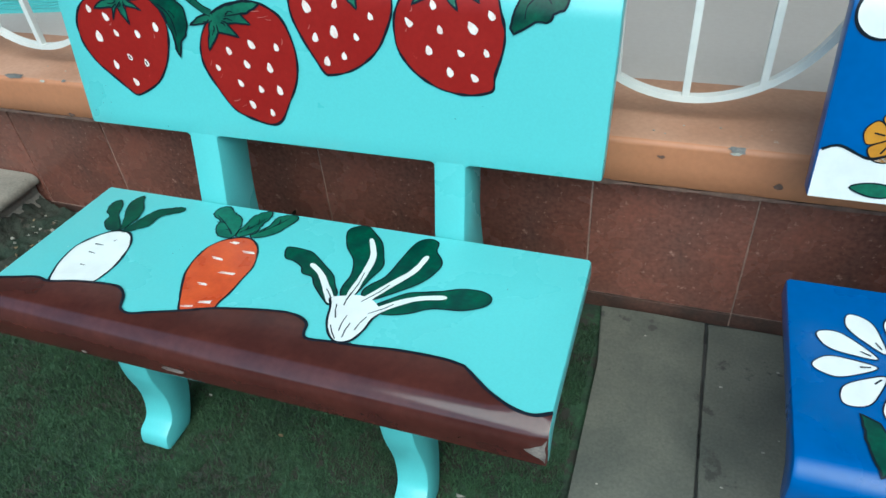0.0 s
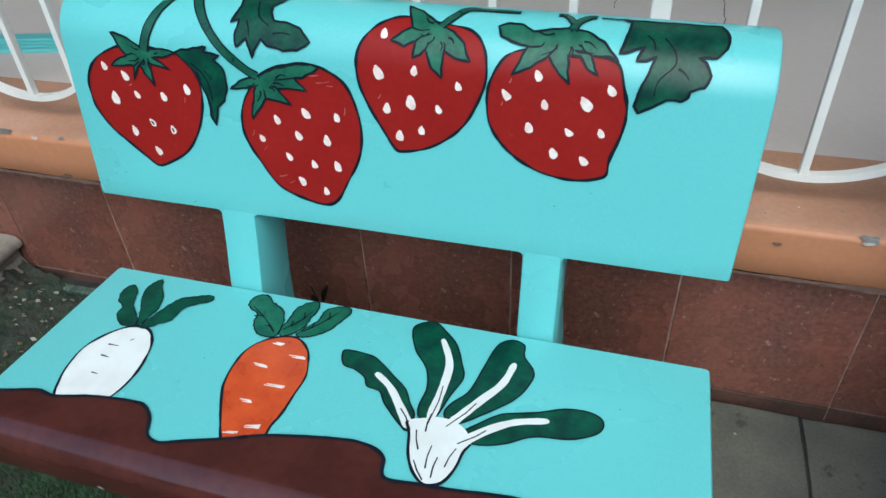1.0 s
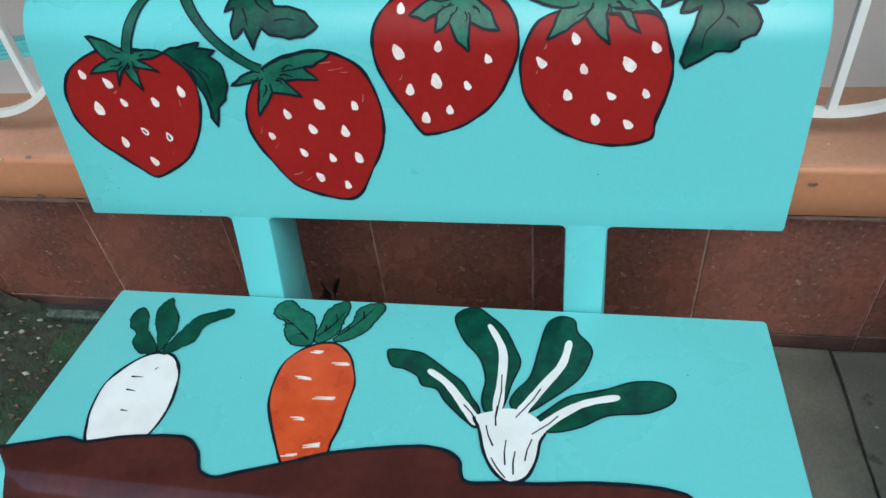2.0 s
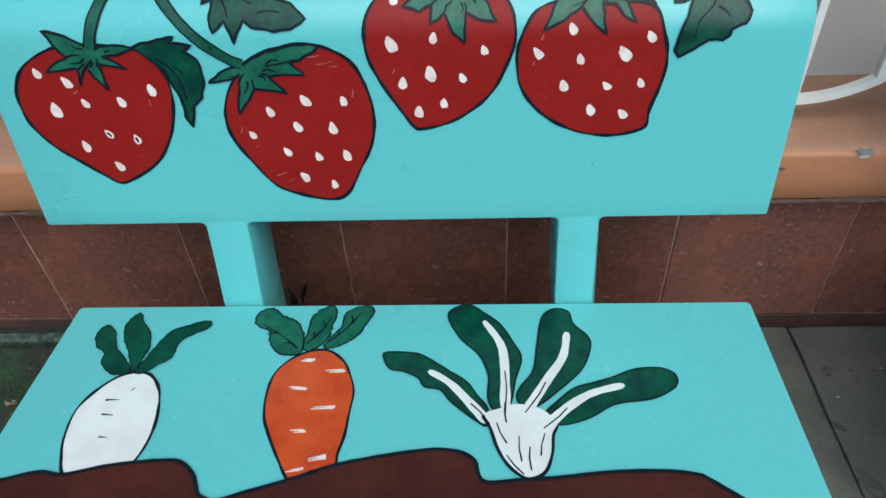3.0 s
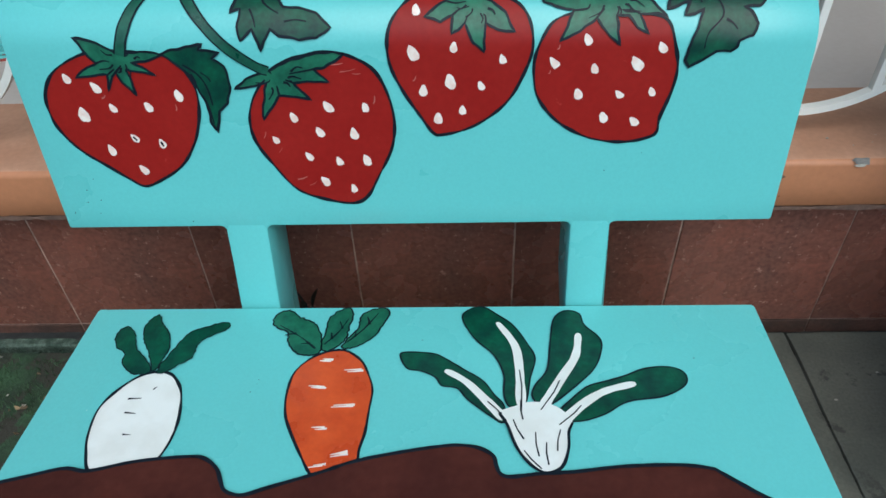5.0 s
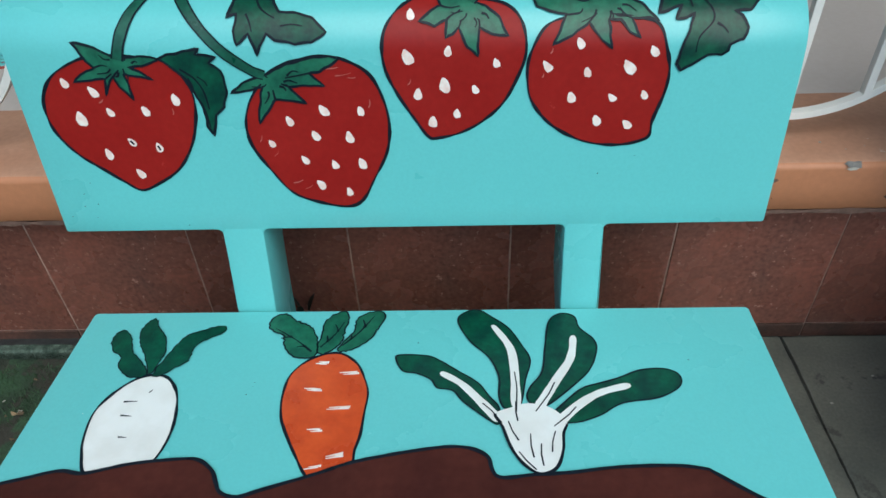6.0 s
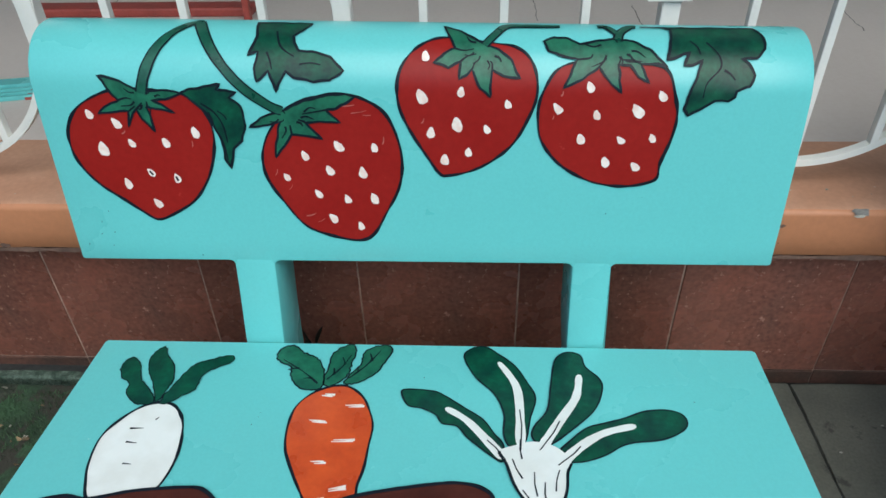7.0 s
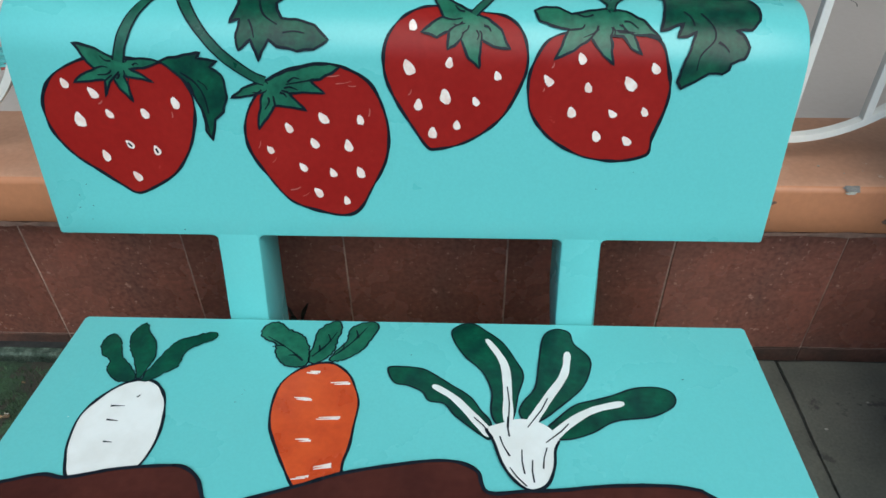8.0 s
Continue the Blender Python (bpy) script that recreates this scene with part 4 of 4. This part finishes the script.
for i, (x, v, w, h, colour) in enumerate(((0.913, 0.264, 0.019, 0.007, CEMENT), (0.910, 0.257, 0.011, 0.0025, CRUMB), (0.755, 0.232, 0.008, 0.004, MORTAR), (1.010, 0.186, 0.010, 0.007, MORTAR),
                                          (-1.17, 0.272, 0.036, 0.008, CEMENT), (-1.05, 0.264, 0.010, 0.003, CRUMB), (-0.97, 0.270, 0.010, 0.004, CEMENT), (-0.99, 0.160, 0.012, 0.005, MORTAR))):
    bm = bmesh.new()
    blob = []
    for j in range(22):
        a = 2 * math.pi * j / 22
        r = 1 + 0.55 * noise.noise(Vector((math.cos(a) * 1.9 + i * 3, math.sin(a) * 1.9, 1.4)))
        blob.append(Vector((x + w * r * math.cos(a), v + h * r * math.sin(a))))
    fill(bm, blob, on_sill, 0.0030 + 0.0006 * (colour is CRUMB), 0, 0.004)
    part("chip", facing(bm, Vector((0, -0.7, 0.7))), colour, sill, "bare chip in the paint")

# ragged mortar under the ledge
bm = bmesh.new()
top, low = [], []
for i in range(401):
    u = -2.0 + 4.0 * i / 400
    ragged = noise.noise(Vector((u * 9, 0, 2))) + 0.6 * noise.noise(Vector((u * 40, 0, 4)))
    top.append(bm.verts.new((u, 0.2595, 0.470 + 0.005 * ragged)))
    low.append((bm.verts.new((u, 0.2590, 0.4600 - 0.006 * ragged)), bm.verts.new((u, 0.300, 0.4600 - 0.002 * ragged))))
for i in range(400):
    bm.faces.new((top[i], top[i + 1], low[i + 1][0], low[i][0]))
    bm.faces.new((low[i][0], low[i + 1][0], low[i + 1][1], low[i][1]))
part("mortar", bm, MORTAR, sill, "ragged brown mortar line under the ledge")

# ---------- slabs, kerb, turf and litter ----------


def slab(x0, x1, y0, y1, h, seed_no, skew=0.0, wear=0.0015):
    """A cast slab with crumbled edges; skew moves one side out towards the front."""
    bm = bmesh.new()
    nx, ny = 10, 90
    box(bm, x0, x1, y0, y1, -0.06, h)
    bmesh.ops.subdivide_edges(bm, edges=[e for e in bm.edges if abs(e.verts[0].co.y - e.verts[1].co.y) > 0.1], cuts=ny, use_grid_fill=True)
    bmesh.ops.subdivide_edges(bm, edges=[e for e in bm.edges if abs(e.verts[0].co.x - e.verts[1].co.x) > 0.1], cuts=nx, use_grid_fill=True)
    for v in bm.verts:
        w = noise.noise_vector(Vector((v.co.x * 5 + seed_no, v.co.y * 5, 0.3)))
        fine = noise.noise_vector(Vector((v.co.x * 38 + seed_no, v.co.y * 38, 1.3)))
        side, back_end = min(v.co.x - x0, x1 - v.co.x) < 0.001, min(v.co.y - y0, y1 - v.co.y) < 0.001
        left = v.co.x - x0 < 0.001
        if side:
            v.co.x += 0.003 * w.x + wear * fine.x
        if left:
            v.co.x += skew * (y1 - v.co.y)
        if back_end:
            v.co.y += 0.006 * w.y + wear * fine.y
        if v.co.z > -0.02:
            v.co.z += 0.0025 * w.z + (0.0012 * fine.z if side else 0.0)
    rim = [e for e in bm.edges if len(e.link_faces) == 2 and e.calc_face_angle() > radians(50)]
    bmesh.ops.bevel(bm, geom=rim, offset=0.005, segments=2, affect="EDGES", profile=0.5)
    return bm


pavement = new("pavement")
tagged(pavement, "worn grey concrete slabs set along the wall", "pavement", kind="structure")
x = 0.648
for i, w in enumerate((0.284, 0.30, 0.29, 0.30, 0.28, 0.30)):
    for j, (y0, y1) in enumerate(((-0.62, 0.315), (-1.55, -0.628))):
        part("slab", slab(x, x + w, y0, y1, 0.011 - 0.004 * (i % 2), i * 3.3 + j * 9.1, 0.12 if i == 0 and j == 0 else 0.0), SLAB, pavement, smooth=40)
    x += w + 0.007
bm = bmesh.new()
bmesh.ops.create_grid(bm, x_segments=90, y_segments=90, size=0.5)
for v in bm.verts:
    v.co = Vector((1.62 + v.co.x * 1.68, -0.64 + v.co.y * 1.93, -0.0005 + 0.003 * noise.noise(Vector((v.co.x * 40, v.co.y * 30, 2.2)))))
tagged(part("soil_gap", bm, DARK_GREY), "dark soil in the joints between slabs and wall", "soil", kind="structure")



def step_block():
    """A low step whose side is hollowed out under a rounded lip."""
    bm = bmesh.new()
    n = 110
    rows = []
    for i in range(n + 1):
        y = -0.5 + 0.818 * i / n
        w = noise.noise(Vector((y * 7, 2.0, 0.0))) + 0.5 * noise.noise(Vector((y * 30, 5.0, 0.0)))
        hollow = 0.020 + 0.016 * noise.noise(Vector((y * 9, 8.0, 1.0)))
        side = ((-2.3, -0.06), (-2.3, 0.168), (-1.42, 0.170), (-1.388, 0.167), (-1.373, 0.158), (-1.368, 0.144), (-1.372, 0.132), (-1.380 - hollow, 0.118), (-1.384 - hollow, 0.085), (-1.372 - hollow * 0.4, 0.05), (-1.360, -0.06))
        rows.append([bm.verts.new((x + (0.010 * w if x > -1.41 else 0), y, z + (0.003 * w if z > 0.1 else 0))) for x, z in side])
    k = len(rows[0])
    for i in range(n):
        for j in range(k):
            bm.faces.new((rows[i][j], rows[i][(j + 1) % k], rows[i + 1][(j + 1) % k], rows[i + 1][j]))
    bm.faces.new(rows[0])
    bm.faces.new(rows[-1][::-1])
    bmesh.ops.recalc_face_normals(bm, faces=bm.faces)
    return bm


kerb = part("kerb", step_block(), KERB, smooth=40)


def bank(px, py):
    """Height of the soil heaped against the step."""
    u = min(1.0, max(0.0, (px + 1.395) / 0.30))
    lump = noise.noise(Vector((px * 16, py * 16, 4.0))) + 0.6 * noise.noise(Vector((px * 45, py * 45, 1.0)))
    return -0.012 + (1 - u) ** 1.6 * (0.085 + 0.030 * lump) + 0.004 * lump


bm = bmesh.new()
bmesh.ops.create_grid(bm, x_segments=60, y_segments=110, size=0.5)
for v in bm.verts:
    px, py = -1.395 + 0.30 * (v.co.x + 0.5), -0.10 + 0.82 * v.co.y
    v.co = Vector((px, py, bank(px, py)))
tagged(part("soil_bank", bm, DIRT, smooth=60), "dark mossy soil heaped against the low step", "soil", kind="structure")
# dark footing below the tiles
bm = bmesh.new()
bmesh.ops.create_grid(bm, x_segments=120, y_segments=6, size=0.5)
for v in bm.verts:
    w = noise.noise(Vector((v.co.x * 50, v.co.y * 4, 2.0)))
    v.co = Vector((-0.965 + v.co.x * 0.86, 0.308 + v.co.y * 0.036, 0.015 + 0.0015 * w))
tagged(part("footing", bm, DARK_GREY, smooth=60), "dark smooth cement strip below the wall tiles", "footing", kind="structure")
tagged(kerb, "low weathered concrete step against the tiled plinth", "step", kind="structure")

rng = np.random.default_rng(4)


def blades(name, n, x0, x1, y0, y1, tall, wide, colour, label, keep=None):
    px, py = rng.uniform(x0, x1, n), rng.uniform(y0, y1, n)
    if keep is not None:
        ok = keep(px, py)
        px, py = px[ok], py[ok]
    n = len(px)
    turn, h = rng.uniform(0, 2 * np.pi, n), tall * rng.uniform(0.45, 1.15, n)
    lx, ly = rng.normal(0, 0.6, n) * h, rng.normal(0, 0.6, n) * h
    dx, dy = np.cos(turn) * wide, np.sin(turn) * wide
    co = np.empty((n * 3, 3))
    co[0::3] = np.stack([px - dx, py - dy, np.full(n, -0.004)], 1)
    co[1::3] = np.stack([px + dx, py + dy, np.full(n, -0.004)], 1)
    co[2::3] = np.stack([px + lx, py + ly, h], 1)
    me = bpy.data.meshes.new(name)
    me.from_pydata(co.tolist(), [], np.arange(n * 3).reshape(-1, 3).tolist())
    me.materials.append(colour)
    return tagged(new(name, me), label, "turf", kind="stuff")


def patchy(px, py):
    thin = (px < -0.60) & (py > -0.14) & (rng.uniform(0, 1, len(px)) > 0.22)
    return ~thin & np.array([noise.noise(Vector((a * 3.5, b * 3.5, 2.0))) + 0.35 * noise.noise(Vector((a * 14, b * 14, 5.0))) > -0.32 - 0.5 * (b < -0.2) for a, b in zip(px, py)])


blades("turf", 190000, -1.40, 0.655, -1.3, 0.24, 0.012, 0.0013, TURF, "dark green flattened artificial turf", patchy)
bm = bmesh.new()
nx = 90
rows = []
for i in range(nx + 1):
    u = -1.40 + 0.82 * i / nx
    w = 0.004 * noise.noise(Vector((u * 12, 0, 1))) + 0.002 * noise.noise(Vector((u * 60, 0, 3)))
    rows.append([bm.verts.new((u, y + w, z + w * 0.5)) for y, z in ((0.272, -0.004), (0.274, 0.013), (0.278, 0.017), (0.296, 0.0165), (0.300, 0.0155), (0.302, -0.004))])
for i in range(nx):
    for j in range(5):
        bm.faces.new((rows[i][j], rows[i + 1][j], rows[i + 1][j + 1], rows[i][j + 1]))
bmesh.ops.recalc_face_normals(bm, faces=bm.faces)
mat_edge = part("turf_mat_edge", bm, FRINGE)
tagged(mat_edge, "pale green cut edge of the turf mat along the wall", "turf edge", kind="structure")
blades("turf_fringe", 2600, -1.33, -0.60, 0.264, 0.276, 0.020, 0.0014, FRINGE, "frayed green edge of the turf mat beside the wall")

# dry litter by the step
for i in range(70):
    a, r = rng.uniform(0, 6.28), rng.uniform(0.004, 0.011)
    if i < 52:
        c = Vector((min(rng.uniform(-1.36, -0.85), rng.uniform(-1.36, -0.85)), rng.uniform(-0.12, 0.25)))
    else:
        c = Vector((rng.uniform(-1.1, 0.66), rng.uniform(-0.95, -0.1)))
    bm = bmesh.new()
    vs = []
    for j in range(7):
        t = 2 * math.pi * j / 7
        q = r * (1 + 0.4 * rng.uniform(-1, 1))
        vs.append(bm.verts.new((c.x + q * math.cos(t + a), c.y + 0.55 * q * math.sin(t + a), max(0.012, bank(c.x, c.y) + 0.004) + 0.005 * rng.uniform(-1, 1))))
    bm.faces.new(vs)
    bmesh.ops.solidify(bm, geom=bm.faces[:], thickness=0.0012)
    ob = part("dry_leaf", bm, LEAF if i % 4 else CRUMB)
    tagged(ob, "small curled dry leaf lying on the ground", "leaf", group="fallen leaves")

# dark leaf shapes, added in place of a shadow between bench and wall
shadow_sprig = new("shadow_sprig")
tagged(shadow_sprig, "dark leaf shapes standing in for the shadow at the foot of the tiled wall", "plant")
for i, (turn, tall, reach) in enumerate(((10, 0.250, 0.034), (150, 0.235, 0.026), (250, 0.215, 0.030))):
    bm = bmesh.new()
    d = Vector((math.cos(radians(turn)), 0.5 * math.sin(radians(turn)), 0))
    n = Vector((0.8, -0.6, 0)) if i % 2 else Vector((0.6, 0.8, 0))
    rows = []
    for j in range(13):
        t = j / 12
        c = Vector((-0.318, 0.285, 0.0)) + d * reach * t ** 2.2 + Vector((0, 0, tall * (t - 0.16 * t ** 4)))
        w = 0.0018 if t < 0.62 else 0.0018 + 0.008 * math.sin(math.pi * (t - 0.62) / 0.38)
        rows.append([bm.verts.new(c - n * w), bm.verts.new(c + Vector((0, -0.002, 0.0))), bm.verts.new(c + n * w)])
    for a, b in zip(rows, rows[1:]):
        for j in (0, 1):
            bm.faces.new((a[j], a[j + 1], b[j + 1], b[j]))
    bmesh.ops.solidify(bm, geom=bm.faces[:], thickness=0.0008)
    part("leaf", bm, SHADE_LEAF, shadow_sprig, smooth=60)

for i in range(16):
    c, r = Vector((rng.uniform(0.70, 1.2), rng.uniform(-0.7, 0.27))), rng.uniform(0.0015, 0.004)
    bm = bmesh.new()
    bmesh.ops.create_icosphere(bm, subdivisions=1, radius=r, matrix=Matrix.Translation((c.x, c.y, 0.0115)) @ Matrix.Diagonal((1.5, 0.9, 0.45, 1)))
    tagged(part("crumb", bm, CRUMB), "pale crumb of plaster lying on the slabs", "crumb", group="crumbs")

for i, (x, y) in enumerate(((0.793, 0.345), (0.873, 0.349), (0.916, 0.319), (0.755, 0.300), (0.729, 0.310), (0.96, 0.33), (-1.02, 0.33), (-1.11, 0.35), (-0.95, 0.31))):
    bm = bmesh.new()
    bmesh.ops.create_icosphere(bm, subdivisions=1, radius=0.0022 + 0.0008 * math.sin(i * 2.2), matrix=Matrix.Translation((x, y, 0.5855)) @ Matrix.Diagonal((1.3, 0.9, 0.6, 1)))
    tagged(part("crumb", bm, CRUMB), "pale crumb of plaster lying on the ledge", "crumb", group="crumbs")

for i in range(16):
    c = Vector((rng.uniform(-1.33, -1.17), rng.uniform(0.08, 0.25)))
    bm = bmesh.new()
    vs = []
    for j in range(6):
        t, q = 2 * math.pi * j / 6 + i, rng.uniform(0.006, 0.013)
        vs.append(bm.verts.new((c.x + q * math.cos(t), c.y + 0.45 * q * math.sin(t), max(0.010, bank(c.x, c.y) + 0.006) + 0.004 * rng.uniform(-1, 1))))
    bm.faces.new(vs)
    bmesh.ops.solidify(bm, geom=bm.faces[:], thickness=0.002)
    tagged(part("plaster_flake", bm, CRUMB), "pale flake of plaster lying on dark soil", "flake", group="flakes by the step")

# ---------- tiles of the plinth ----------
tile_me = as_mesh("tile", box(bmesh.new(), 0.0018, 0.3902, WALL_Y, WALL_Y + 0.02, 0.048, 0.472, 0.002), TILE)
# lowest tile row, darker and more mottled than the tiles above
base_me = as_mesh("tile", box(bmesh.new(), 0.0018, 0.3902, WALL_Y - 0.002, WALL_Y + 0.02, -0.02, 0.0445, 0.002), BASE)
for k in range(-8, 7):
    for me in (tile_me, base_me):
        ob = new("tile", me)
        ob.parent = wall
        ob.location = (0.991 + 0.392 * k, 0.0015 * math.sin(k * 2.1), 0)
